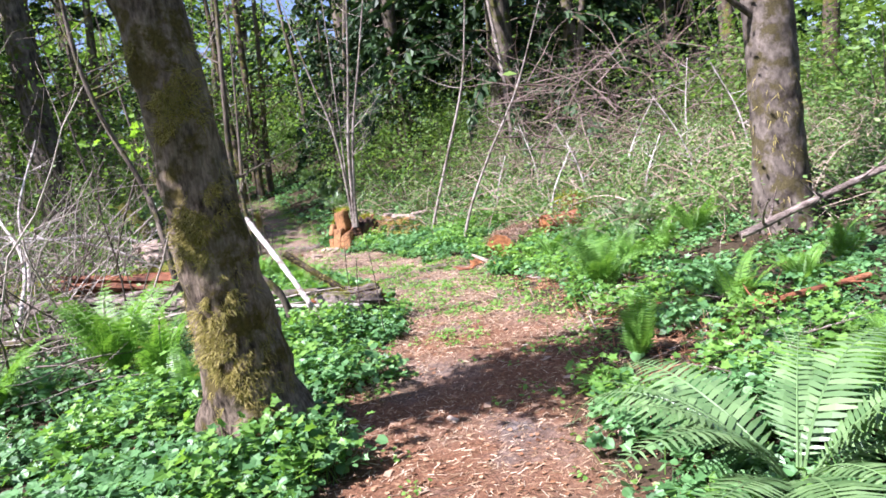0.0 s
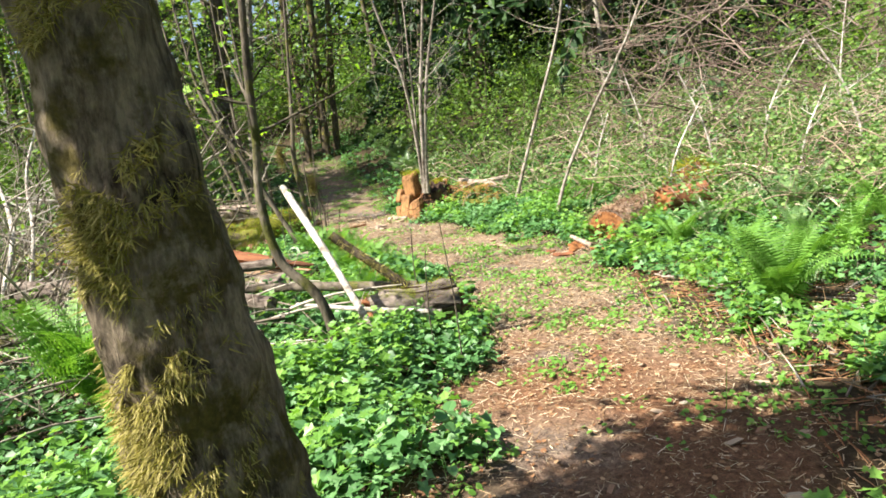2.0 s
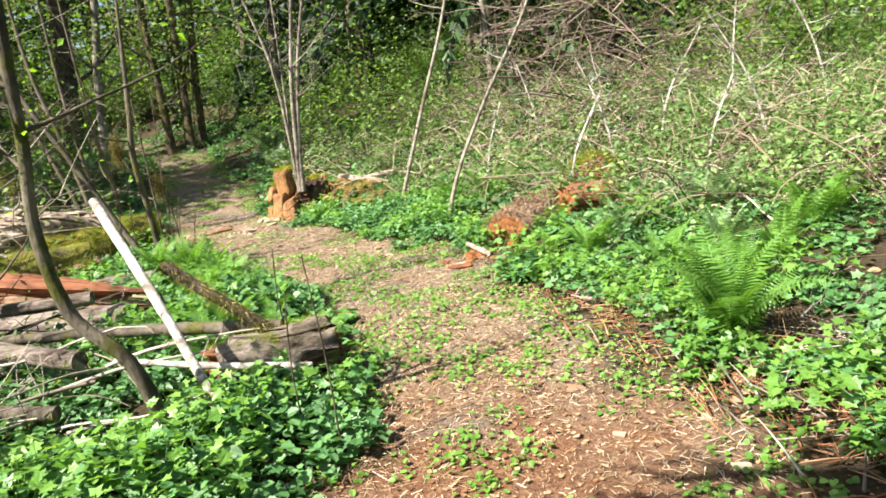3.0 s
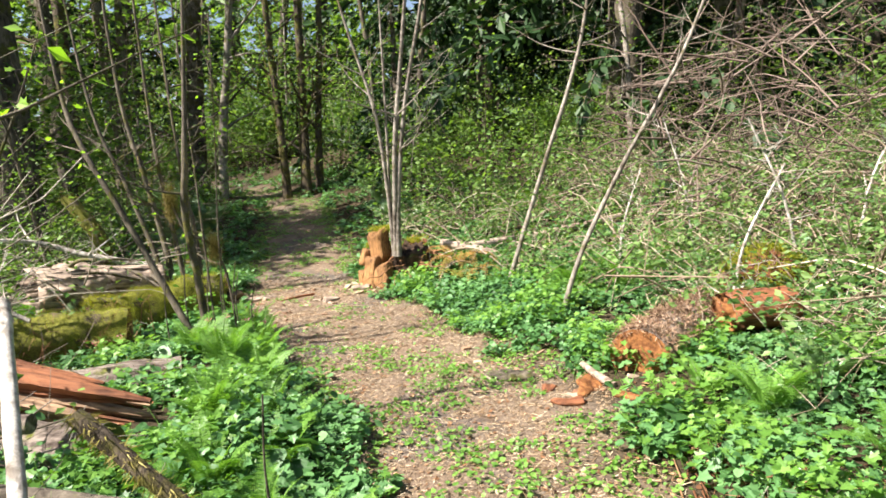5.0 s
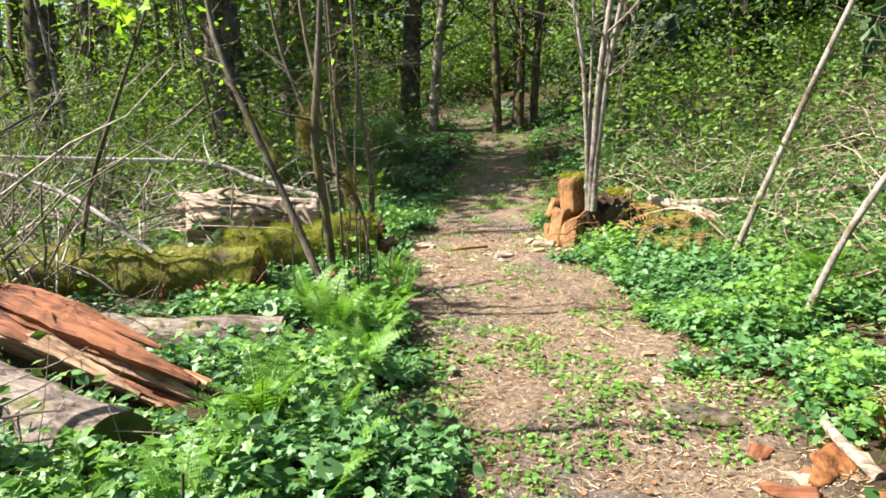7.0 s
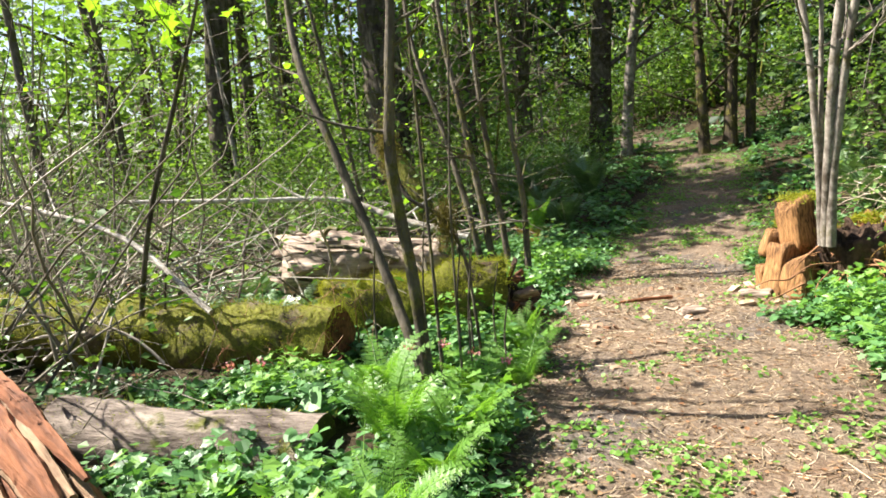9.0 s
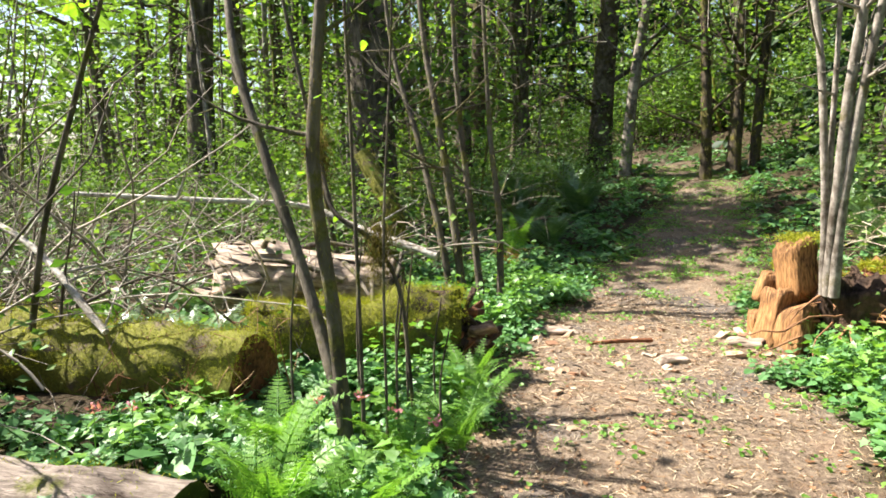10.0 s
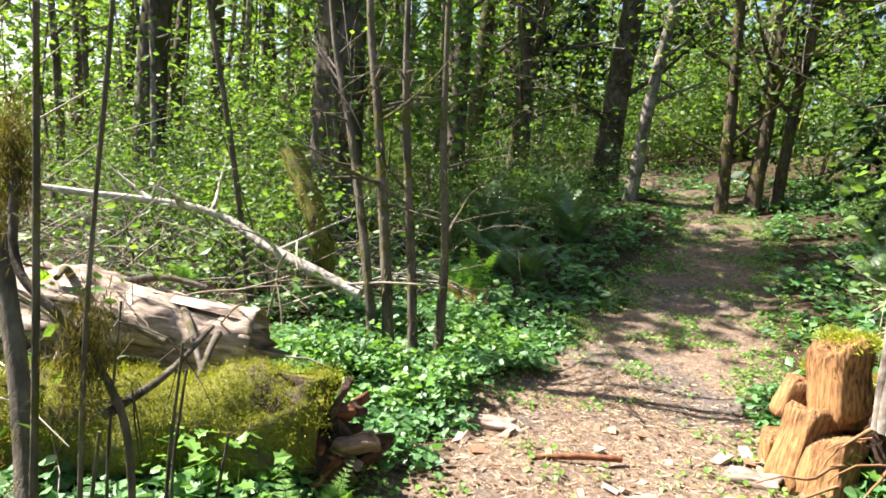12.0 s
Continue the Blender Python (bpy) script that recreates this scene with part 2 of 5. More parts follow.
def wob(p, f, seed=0.0):
    """Cheap smooth noise in about -1..1 at points p."""
    p = np.asarray(p) * f
    x, y, z = p[..., 0], p[..., 1], p[..., 2]
    return (np.sin(1.7 * x + 2.3 * y + 0.9 * z + seed) + np.sin(-2.1 * x + 1.1 * y + 2.7 * z + 1.3 * seed + 1)
            + np.sin(1.3 * x - 2.9 * y + 1.9 * z + 2.1 * seed + 2) + np.sin(3.1 * x + 0.7 * y - 2.2 * z + 0.7 * seed + 4)) / 3


def tubes(P, R, sides=3):
    """Many tapering tubes: P (n, k, 3), R (n, k)."""
    P, R = np.asarray(P, float), np.asarray(R, float)
    n, k, _ = P.shape
    T = unit(np.gradient(P, axis=1))
    ref = np.where(np.abs(T[:, :1, 2:3]) > 0.8, np.array([[[1.0, 0, 0]]]), np.array([[[0, 0, 1.0]]]))
    U = unit(np.cross(T, np.broadcast_to(ref, T.shape)))
    W = np.cross(T, U)
    a = np.arange(sides) * 2 * math.pi / sides
    V = P[:, :, None] + R[:, :, None, None] * (U[:, :, None] * np.cos(a)[:, None] + W[:, :, None] * np.sin(a)[:, None])
    i = np.arange(n)[:, None, None] * k * sides
    j = np.arange(k - 1)[None, :, None] * sides
    s = np.arange(sides)[None, None]
    s2 = (s + 1) % sides
    F = np.stack([i + j + s, i + j + s2, i + j + sides + s2, i + j + sides + s], -1).reshape(-1, 4)
    return V.reshape(-1, 3), F


def spline(pts, n):
    """n points on a smooth curve through pts."""
    pts = np.asarray(pts, float)
    k = len(pts)
    t = np.linspace(0, k - 1, n)
    i = np.clip(t.astype(int), 0, k - 2)
    u = (t - i)[:, None]
    ext = np.vstack([2 * pts[0] - pts[1], pts, 2 * pts[-1] - pts[-2]])
    p0, p1, p2, p3 = ext[i], ext[i + 1], ext[i + 2], ext[i + 3]
    return 0.5 * (2 * p1 + (p2 - p0) * u + (2 * p0 - 5 * p1 + 4 * p2 - p3) * u ** 2 + (3 * p1 - p0 - 3 * p2 + p3) * u ** 3)


def trunk_geo(pts, radii, sides=20, rings=40, rough=0.08, seed=0.0, flare=0.0, cap=True):
    """A bark-covered stem through pts with uneven girth."""
    C = spline(pts, rings)
    R = np.interp(np.linspace(0, 1, rings), np.linspace(0, 1, len(radii)), radii)
    V, F = tubes(C[None], R[None], sides)
    V = V.reshape(rings, sides, 3)
    d = V - C[:, None]
    amp = 1 + rough * wob(V, 7, seed) + 0.6 * rough * wob(V * [1, 1, 0.4], 24, seed + 3)
    if flare:
        h = np.linspace(0, 1, rings)[:, None]
        ang = np.arange(sides)[None] * 2 * math.pi / sides
        amp = amp + flare * np.exp(-h * 14) * (1 + 0.6 * np.sin(4 * ang + seed))
    V = C[:, None] + d * amp[..., None]
    g = Geo()
    g.add(V, F)
    if cap:
        for r in (0, rings - 1):
            g.add(np.vstack([V[r], C[r]]), [[s, (s + 1) % sides, sides] if r else [(s + 1) % sides, s, sides] for s in range(sides)])
    return g


# leaf templates: x along the blade, y across, z up; (vertices, faces)
BROAD = (np.array([(0, 0, 0), (0.18, 0.36, 0.05), (0.5, 0.46, 0.08), (0.8, 0.28, 0.03), (1, 0, -0.05),
                   (0.8, -0.28, 0.03), (0.5, -0.46, 0.08), (0.18, -0.36, 0.05), (0.5, 0, 0)]),
         np.array([(0, 8, 1), (1, 8, 2), (2, 8, 3), (3, 8, 4), (4, 8, 5), (5, 8, 6), (6, 8, 7), (7, 8, 0)]))
LOBED = (np.array([(0, 0, 0), (-0.08, 0.4, 0.06), (0.3, 0.28, 0.02), (0.45, 0.52, 0.08), (0.62, 0.22, 0.02), (1, 0, -0.06),
                   (0.62, -0.22, 0.02), (0.45, -0.52, 0.08), (0.3, -0.28, 0.02), (-0.08, -0.4, 0.06)]),
         np.array([(0, 2, 1), (0, 4, 2), (2, 4, 3), (0, 5, 4), (0, 6, 5), (0, 8, 6), (8, 7, 6), (0, 9, 8)]))
ROUND = (np.array([(0, 0, 0), (0.02, 0.36, 0.05), (0.4, 0.5, 0.08), (0.8, 0.3, 0.03), (1, 0, -0.05),
                   (0.8, -0.3, 0.03), (0.4, -0.5, 0.08), (0.02, -0.36, 0.05)]),
         np.array([(0, 2, 1), (0, 3, 2), (0, 4, 3), (0, 5, 4), (0, 6, 5), (0, 7, 6)]))
KITE = (np.array([(0, 0, 0), (0.45, 0.3, 0.07), (1, 0, 0), (0.45, -0.3, 0.07)]), np.array([(0, 2, 1), (0, 3, 2)]))
LANCE = (np.array([(0, 0.1, 0), (0, -0.1, 0), (0.35, -0.15, 0.03), (0.35, 0.15, 0.03), (1, 0, -0.06)]),
         np.array([(0, 1, 2), (0, 2, 3), (3, 2, 4)]))
HAIR = (np.array([(0, 0.045, 0), (0, -0.045, 0), (0.5, -0.03, 0.06), (0.5, 0.03, 0.06), (1, 0, 0)]), np.array([(0, 1, 2), (0, 2, 3), (3, 2, 4)]))
STRAND = (np.array([(0, 0.09, 0), (0, -0.09, 0), (0.6, 0.05, 0.05), (1, 0, 0)]), np.array([(0, 1, 2), (0, 2, 3)]))


def leaves(geo, template, pos, along, up, size):
    tv, tf = template
    pos, along, size = np.asarray(pos, float), unit(np.asarray(along, float)), np.asarray(size, float)
    side = unit(np.cross(up, along))
    nor = np.cross(along, side)
    V = pos[:, None] + size[:, None, None] * (tv[None, :, 0:1] * along[:, None] + tv[None, :, 1:2] * side[:, None] + tv[None, :, 2:3] * nor[:, None])
    F = tf[None] + (np.arange(len(pos)) * len(tv))[:, None, None]
    geo.add(V, F.reshape(-1, tf.shape[1]))
    return geo


def rand_dirs(n, zmin=-1.0, zmax=1.0):
    z = rng.uniform(zmin, zmax, n)
    a = rng.uniform(0, 2 * math.pi, n)
    r = np.sqrt(np.maximum(0, 1 - z * z))
    return np.stack([r * np.cos(a), r * np.sin(a), z], -1)


# ---- plan: the trail's edges and the lie of the land ----
EDGE_Y = [-30, 0, 3.2, 4.7, 6.3, 7.5, 8.8, 10.2, 11.0, 12.2, 13.6, 15.6, 18.7, 20.5, 22, 24, 25.5, 27, 29, 34]
EDGE_L = [-0.6, -0.5, -0.5, -0.55, -0.5, -0.55, -0.95, -1.95, -2.55, -3.35, -4.0, -4.75, -5.75, -6.3, -7.2, -8.6, -10.6, -14, -20, -36]
EDGE_R = [0.9, 0.9, 0.75, 1.05, 1.05, 0.7, 0.5, 0.15, -0.35, -1.05, -1.95, -3.1, -4.2, -4.95, -5.9, -7.4, -8.8, -11.5, -18, -34]


def trail(x, y):
    """Metres outside the trail's edge (negative: on the trail)."""
    return np.maximum(np.interp(y, EDGE_Y, EDGE_L) - x, x - np.interp(y, EDGE_Y, EDGE_R))


def ground_z(x, y):
    x, y = np.asarray(x, float), np.asarray(y, float)
    p = np.stack([x, y, 0 * x], -1)
    d = trail(x, y)
    z = -0.10 + 0.02 * wob(p, 2.1) + 0.012 * wob(p, 7.3, 2)
    z = z + 0.09 * np.clip(d / 0.8, 0, 1) + 0.05 * wob(p, 0.9, 5) * np.clip(d / 1.5, 0, 1)
    right = np.clip((x - np.interp(y, EDGE_Y, EDGE_R) - 0.6) / 6, 0, 1)
    z = z + 0.9 * right ** 1.3 * np.clip((y - 4) / 6, 0, 1)
    return z + np.interp(y, [14.5, 16.5, 19, 22.5, 26, 40, 80], [0, 0.15, 0.46, 0.98, 1.28, 1.9, 3.0])


def axis_lines(lo, hi, a, b, step):
    mid = list(np.arange(a, b + step / 2, step))
    out, s = [b], step
    while out[-1] < hi:
        s *= 1.25
        out.append(out[-1] + s)
    low, s = [a], step
    while low[-1] > lo:
        s *= 1.25
        low.append(low[-1] - s)
    return np.array(low[:0:-1] + mid + out[1:])


gx, gy = axis_lines(-420, 420, -7, 5, 0.09), axis_lines(-420, 420, 0, 20, 0.09)
GX, GY = np.meshgrid(gx, gy, indexing="ij")
GZ = ground_z(GX, GY)
ny = len(gy)
idx = np.arange(len(gx) * ny).reshape(len(gx), ny)
g = Geo().add(np.stack([GX, GY, GZ], -1), np.stack([idx[:-1, :-1], idx[1:, :-1], idx[1:, 1:], idx[:-1, 1:]], -1).reshape(-1, 4))
ground = part("ground", g, M_SOIL)
tagged(ground, "brown trodden earth trail between dark leafy forest soil", "ground", kind="structure")
edge = trail(GX, GY) + 0.14 * wob(np.stack([GX, GY, 0 * GX], -1), 4.3, 1) + 0.2 * wob(np.stack([GX, GY, 0 * GX], -1), 1.9, 7)
ground.data.attributes.new("trodden", "FLOAT", "POINT").data.foreach_set("value", np.clip(0.5 - edge / 0.35, 0, 1).ravel())
rusty = np.interp(GY, [0, 3, 6, 7.5, 30], [0.45, 0.45, 0.42, 0.05, 0.0])
ground.data.attributes.new("needles", "FLOAT", "POINT").data.foreach_set("value", rusty.ravel())


def on_ground(x, y):
    return float(ground_z(x, y))


# ---- kinds of things ----
def limbs_on(C, R, count, lo, hi, length, rise=0.5, thick=0.45, k=7, side_bias=None):
    """Curved branches that leave the stem C; returns points and radii."""
    n = len(C)
    f = rng.uniform(lo, hi, count)
    i = (f * (n - 1)).astype(int)
    d = rand_dirs(count, 0.1, rise + 0.2)
    if side_bias is not None:
        d = unit(d + np.asarray(side_bias))
    ln = length * rng.uniform(0.5, 1.2, count) * (1.15 - 0.6 * f)
    s = np.linspace(0, 1, k)
    bend = rng.normal(0, 0.16, (count, 3)) + [0, 0, 0.12]
    P = C[i][:, None] + d[:, None] * ln[:, None, None] * s[:, None] + bend[:, None] * ln[:, None, None] * (s ** 2)[:, None]
    P = P + 0.03 * ln[:, None, None] * np.stack([wob(P, 3, 1), wob(P, 3, 2), wob(P, 3, 3)], -1) * s[:, None]
    r = np.minimum(R[i] * thick, 0.012 + 0.02 * ln)
    return P, r[:, None] * (1 - 0.85 * s)


def twigs_on(P, R, per, length):
    """Finer branches along branches P (n, k, 3)."""
    n, k, _ = P.shape
    b = np.repeat(np.arange(n), per)
    j = rng.integers(2, k, len(b))
    d = unit(P[b, j] - P[b, j - 1] + rng.normal(0, 0.6, (len(b), 3)))
    s = np.linspace(0, 1, 5)
    ln = length * rng.uniform(0.4, 1.1, len(b))
    Q = P[b, j][:, None] + d[:, None] * ln[:, None, None] * s[:, None] + rng.normal(0, 0.12, (len(b), 1, 3)) * ln[:, None, None] * (s ** 2)[:, None]
    return Q, np.maximum(R[b, j][:, None] * 0.6, 0.003) * (1 - 0.8 * s)


def tree(name, pts, radii, bark, label, category="tree", group="", sides=12, rings=30, rough=0.06, flare=0.25,
         limbs=8, lo=0.35, hi=0.98, limb_len=1.6, twigs=5, leaf=None, leaf_n=0, leaf_size=0.08, template=KITE, moss_n=0, moss_mat=None, moss_to=1.0,
         moss_len=0.09, spread=0.25, moss_cut=0.1, fine=True):
    """A tree with its stem, limbs, crown and hanging moss; pts are in world metres."""
    base = np.array(pts[0], float)
    e = thing(name, *base, label, category, group)
    loc = np.asarray(pts, float) - base
    loc[0, 2] -= 0.12
    C = spline(loc, rings)
    R = np.interp(np.linspace(0, 1, rings), np.linspace(0, 1, len(radii)), radii)
    part("trunk", trunk_geo(loc, radii, sides, rings, rough, float(base[0] * 3 + base[1]), flare), bark, e)
    tips = None
    if limbs:
        P, Q = limbs_on(C, R, limbs, lo, hi, limb_len)
        tips = P[:, 3:].reshape(-1, 3)
        P2, Q2 = twigs_on(P, Q, twigs, limb_len * 0.5)
        tips = np.vstack([tips, P2[:, 1:].reshape(-1, 3)])
        for i in range(limbs):
            g = Geo().add(*tubes(P[i:i + 1], Q[i:i + 1], 5))
            if fine:
                limb = part("limb", g, bark, e)
                for j in range(i * twigs, (i + 1) * twigs):
                    part("twig", Geo().add(*tubes(P2[j:j + 1], Q2[j:j + 1], 3)), bark, limb)
            else:
                g.add(*tubes(P2[i * twigs:(i + 1) * twigs], Q2[i * twigs:(i + 1) * twigs], 3))
                part("limb", g, bark, e)
    if leaf and leaf_n:
        at = tips[rng.integers(0, len(tips), leaf_n)] + rng.normal(0, spread, (leaf_n, 3))
        d, up, size = rand_dirs(leaf_n, -0.7, 0.4), rand_dirs(leaf_n, 0.2, 1), leaf_size * rng.uniform(0.6, 1.3, leaf_n)
        if fine and leaf_n <= 40:
            at = tips[rng.integers(0, len(tips), leaf_n)]
            for i in range(leaf_n):
                part("leaf", leaves(Geo(), template, at[i:i + 1], d[i:i + 1], up[i:i + 1], size[i:i + 1]), leaf, e, smooth=False)
        else:
            part("crown", leaves(Geo(), template, at, d, up, size), leaf, e, smooth=False)
    if moss_n:
        i = rng.integers(0, int((rings - 1) * moss_to), moss_n)
        a = rng.uniform(0, 2 * math.pi, moss_n)
        out = np.stack([np.cos(a), np.sin(a), 0 * a], -1)
        clump = wob(C[i] * 1.0 + out * 0.4, 6.0, 2) + 0.5 * wob(C[i] + out * 0.2, 19, 5) > moss_cut
        i, out = i[clump], out[clump]
        f = rng.random(len(i))[:, None]
        at = C[i] * (1 - f) + C[i + 1] * f + out * R[i][:, None] * 1.0
        d = out * rng.uniform(0.15, 0.7, (len(i), 1)) + [0, 0, -1] + rng.normal(0, 0.3, (len(i), 3))
        g = leaves(Geo(), HAIR, at, d, out, moss_len * rng.uniform(0.4, 1.4, len(i)))
        tagged(part("moss", g, moss_mat or M_MOSS, e, "hanging yellow-green moss", smooth=False), kind="stuff")
    return e


def log(name, a, b, r0, r1, bark, cut, label, cut_label="", moss_n=0, rough=0.07, sides=24, rings=30, ragged=0.0, seed=1.0, moss_mat=None, category="log", litter=False, moss_from=-0.12):
    """A lying log from a to b with its cut ends as parts of their own."""
    a, b = np.array(a, float), np.array(b, float)
    e = thing(name, *a, label, category)
    L = b - a
    turn = Vector(L).to_track_quat("X", "Z")
    e.matrix_basis = Matrix.Translation(a) @ turn.to_matrix().to_4x4()
    axes = np.array(turn.to_matrix())
    C = np.linspace(0, 1, rings)[:, None] * L + 0.02 * np.stack([wob(np.linspace(0, 1, rings)[:, None] * L, 2, seed + c) for c in range(3)], -1)
    R = np.linspace(r0, r1, rings)
    V, F = tubes(C[None], R[None], sides)
    V = V.reshape(rings, sides, 3)
    amp = 1 + rough * wob(V, 5, seed) + 0.5 * rough * wob(V, 17, seed + 2)
    V = C[:, None] + (V - C[:, None]) * amp[..., None]
    if ragged:
        pull = ragged * wob(V, 19, seed)
        V[0] += unit(L) * np.abs(pull[0])[:, None]
        V[-1] -= unit(L) * np.abs(pull[-1])[:, None]
    part("bark", Geo().add(V @ axes, F), bark, e)
    for r, s in ((0, -1), (rings - 1, 1)):
        g = Geo()
        rim, c = V[r], C[r]
        rows = [rim * 1.0]
        for k in (0.93, 0.6, 0.3):
            rows.append(c + (rim - c) * k + unit(L) * s * (0.012 * (1 - k)) + ragged * 0.3 * wob(rim * k, 30, seed)[:, None] * unit(L))
        rows = np.array(rows)
        ii = np.arange(4 * sides).reshape(4, sides)
        nx = np.roll(ii, -1, 1)
        g.add(np.vstack([rows.reshape(-1, 3), c + unit(L) * s * 0.012]) @ axes, np.stack([ii[:-1], ii[1:], nx[1:], nx[:-1]], -1).reshape(-1, 4),
              np.stack([ii[-1], np.full(sides, 4 * sides), nx[-1]], -1))
        part("cut_end", g, cut, e, cut_label)
    if moss_n:
        i, j = rng.integers(0, rings, moss_n), rng.integers(0, sides, moss_n)
        at = V[i, j] + rng.normal(0, 0.02, (moss_n, 3)) + (rng.random((moss_n, 1)) - 0.5) * L / rings
        out = unit(V[i, j] - C[i])
        keep = (out[:, 2] > (0.05 if litter else moss_from) + 0.35 * wob(at, 4, seed)) & (rng.random(moss_n) < 0.95)
        at, out = at[keep], out[keep]
        flat = 1.8 if litter else 0.7
        g = leaves(Geo(), HAIR if litter else STRAND, (at + out * (0.012 if litter else -0.01)) @ axes, (out * (0.1 if litter else 1) + rng.normal(0, flat, at.shape)) @ axes, rand_dirs(len(at)), rng.uniform(0.02, 0.055, len(at)) * (1.6 if litter else 0.6))
        tagged(part("needle_litter" if litter else "moss", g, moss_mat or M_MOSSG, e, "brown needle litter" if litter else "thick yellow-green moss", smooth=False), kind="stuff")
    return e


def frond_mesh(name, length=1.0, pairs=26, width=0.16, arch=0.5, lacy=False, curl=0.0):
    """One fern frond that rises from the origin along +x and bows over."""
    k = 16
    s = np.linspace(0, 1, k)
    ang = radians(72) - s * (arch * 2.2) - curl * s ** 4
    step = length / (k - 1)
    x = np.concatenate([[0], np.cumsum(np.cos(ang[:-1]) * step)])
    z = np.concatenate([[0], np.cumsum(np.sin(ang[:-1]) * step)])
    P = np.stack([x, 0.03 * length * np.sin(3 * s), z], -1)
    g = Geo().add(*tubes(P[None], (0.006 * length * (1.1 - s))[None], 4))
    f = np.repeat(np.linspace(0.12, 0.985, pairs), 2)
    sg = np.tile([1.0, -1.0], pairs)
    at = np.stack([np.interp(f, s, P[:, c]) for c in range(3)], -1)
    tan = unit(np.stack([np.interp(f, s, np.gradient(P[:, c])) for c in range(3)], -1))
    prof = np.clip(np.minimum((f - 0.02) / 0.22, (1.03 - f) / 0.62), 0.06, 1) * width * length
    acr = np.stack([0 * f, sg, 0 * f], -1)
    nor = np.cross(tan, acr) * sg[:, None]
    d = acr + 0.28 * tan - 0.12 * nor * np.abs(rng.normal(0.6, 0.5, len(f)))[:, None]
    if not lacy:
        tv = LANCE[0] * [1, 0.52, 1]
        leaves(g, (tv, LANCE[1]), at, d, nor, prof * rng.uniform(0.9, 1.08, len(f)))
    else:
        m = 8
        q = np.linspace(0.08, 0.95, m)
        d = unit(d)
        pa = (at[:, None] + d[:, None] * prof[:, None, None] * q[:, None]).reshape(-1, 3)
        sub = np.repeat(prof, m) * np.tile(0.30 * (1.05 - q), len(f))
        for w in (1, -1):
            dd = np.repeat(tan * w + 0.5 * d, m, 0)
            leaves(g, KITE, pa, dd, np.repeat(nor, m, 0), sub * 1.05)
    return g.mesh(name, False)


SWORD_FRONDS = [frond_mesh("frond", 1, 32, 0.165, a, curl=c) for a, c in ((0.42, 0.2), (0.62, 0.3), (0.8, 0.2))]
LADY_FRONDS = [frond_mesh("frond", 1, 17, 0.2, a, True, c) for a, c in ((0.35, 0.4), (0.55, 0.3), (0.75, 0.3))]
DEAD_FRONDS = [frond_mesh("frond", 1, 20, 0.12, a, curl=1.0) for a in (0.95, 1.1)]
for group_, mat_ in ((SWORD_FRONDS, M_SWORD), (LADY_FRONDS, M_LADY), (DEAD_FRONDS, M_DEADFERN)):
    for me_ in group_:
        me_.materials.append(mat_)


YOUNG_FRONDS = [me_.copy() for me_ in SWORD_FRONDS]
for me_ in YOUNG_FRONDS:
    me_.materials[0] = M_FERNY


def fern(x, y, fronds, n, size, lean=0.0, label="", upright=0.0, turn=0.0, arc=2 * math.pi, name="sword_fern", z=None):
    """A rosette of fronds; upright lifts them towards the vertical, arc narrows the fan round the turn angle."""
    e = thing(name, x, y, on_ground(x, y) - 0.02 if z is None else z, label, "fern", "ferns beside the trail")
    for i in range(n):
        a = turn + arc * ((i + rng.uniform(-0.3, 0.3)) / n - (0.5 if arc < 6 else 0))
        ob = part("frond", fronds[i % len(fronds)], None, e)
        s = size * rng.uniform(0.75, 1.12)
        tilt = -upright * rng.uniform(0.6, 1.2) + rng.normal(0, 6)
        ob.matrix_basis = pose(0.03 * math.cos(a), 0.03 * math.sin(a), 0, 0, 0, math.degrees(a)) @ pose(0, 0, 0, rng.normal(0, 10), tilt, 0) @ Matrix.Diagonal((s, s, s, 1))
    return e


# ---- the big leaning tree and the trees near the trail ----
maple = tree("bigleaf_maple", [(-1.07, 4.0, -0.05), (-1.075, 3.97, 0.26), (-1.085, 3.95, 0.57), (-1.13, 3.9, 1.23), (-1.17, 3.86, 1.85), (-1.22, 3.82, 2.42), (-1.38, 3.75, 3.6), (-1.5, 3.6, 6.5), (-1.5, 3.5, 10.0)],
             [0.31, 0.255, 0.235, 0.20, 0.18, 0.172, 0.165, 0.13, 0.05], M_BIGBARK, "large leaning tree with brown bark and hanging moss beside the trail",
             sides=80, rings=210, rough=0.075, flare=0.35, limbs=9, lo=0.6, limb_len=2.6, leaf=M_CANOPY, leaf_n=150, leaf_size=0.11, moss_n=24000, moss_to=0.42, moss_len=0.026, moss_cut=0.45)
# a shaggy tangle of moss down the trail side
n = 19000
h = rng.uniform(0.05, 2.2, n)
a = rng.normal(radians(-82), radians(28), n) + 0.25 * (h - 1.2)
cx = np.interp(h, [0, 0.6, 1.25, 1.87, 2.5], [-0.005, -0.015, -0.06, -0.115, -0.18])
cy = np.interp(h, [0, 0.6, 1.25, 1.87, 2.5], [0.0, -0.05, -0.10, -0.14, -0.18])
rad = np.interp(h, [0, 0.3, 0.65, 1.3, 2.5], [0.33, 0.265, 0.24, 0.21, 0.195])
out = np.stack([np.cos(a), np.sin(a), 0 * a], -1)
at = np.stack([cx, cy, h + 0.05], -1) + out * rad[:, None]
k = wob(at, 4.5, 8) + 0.5 * wob(at, 15, 3) > 0.15
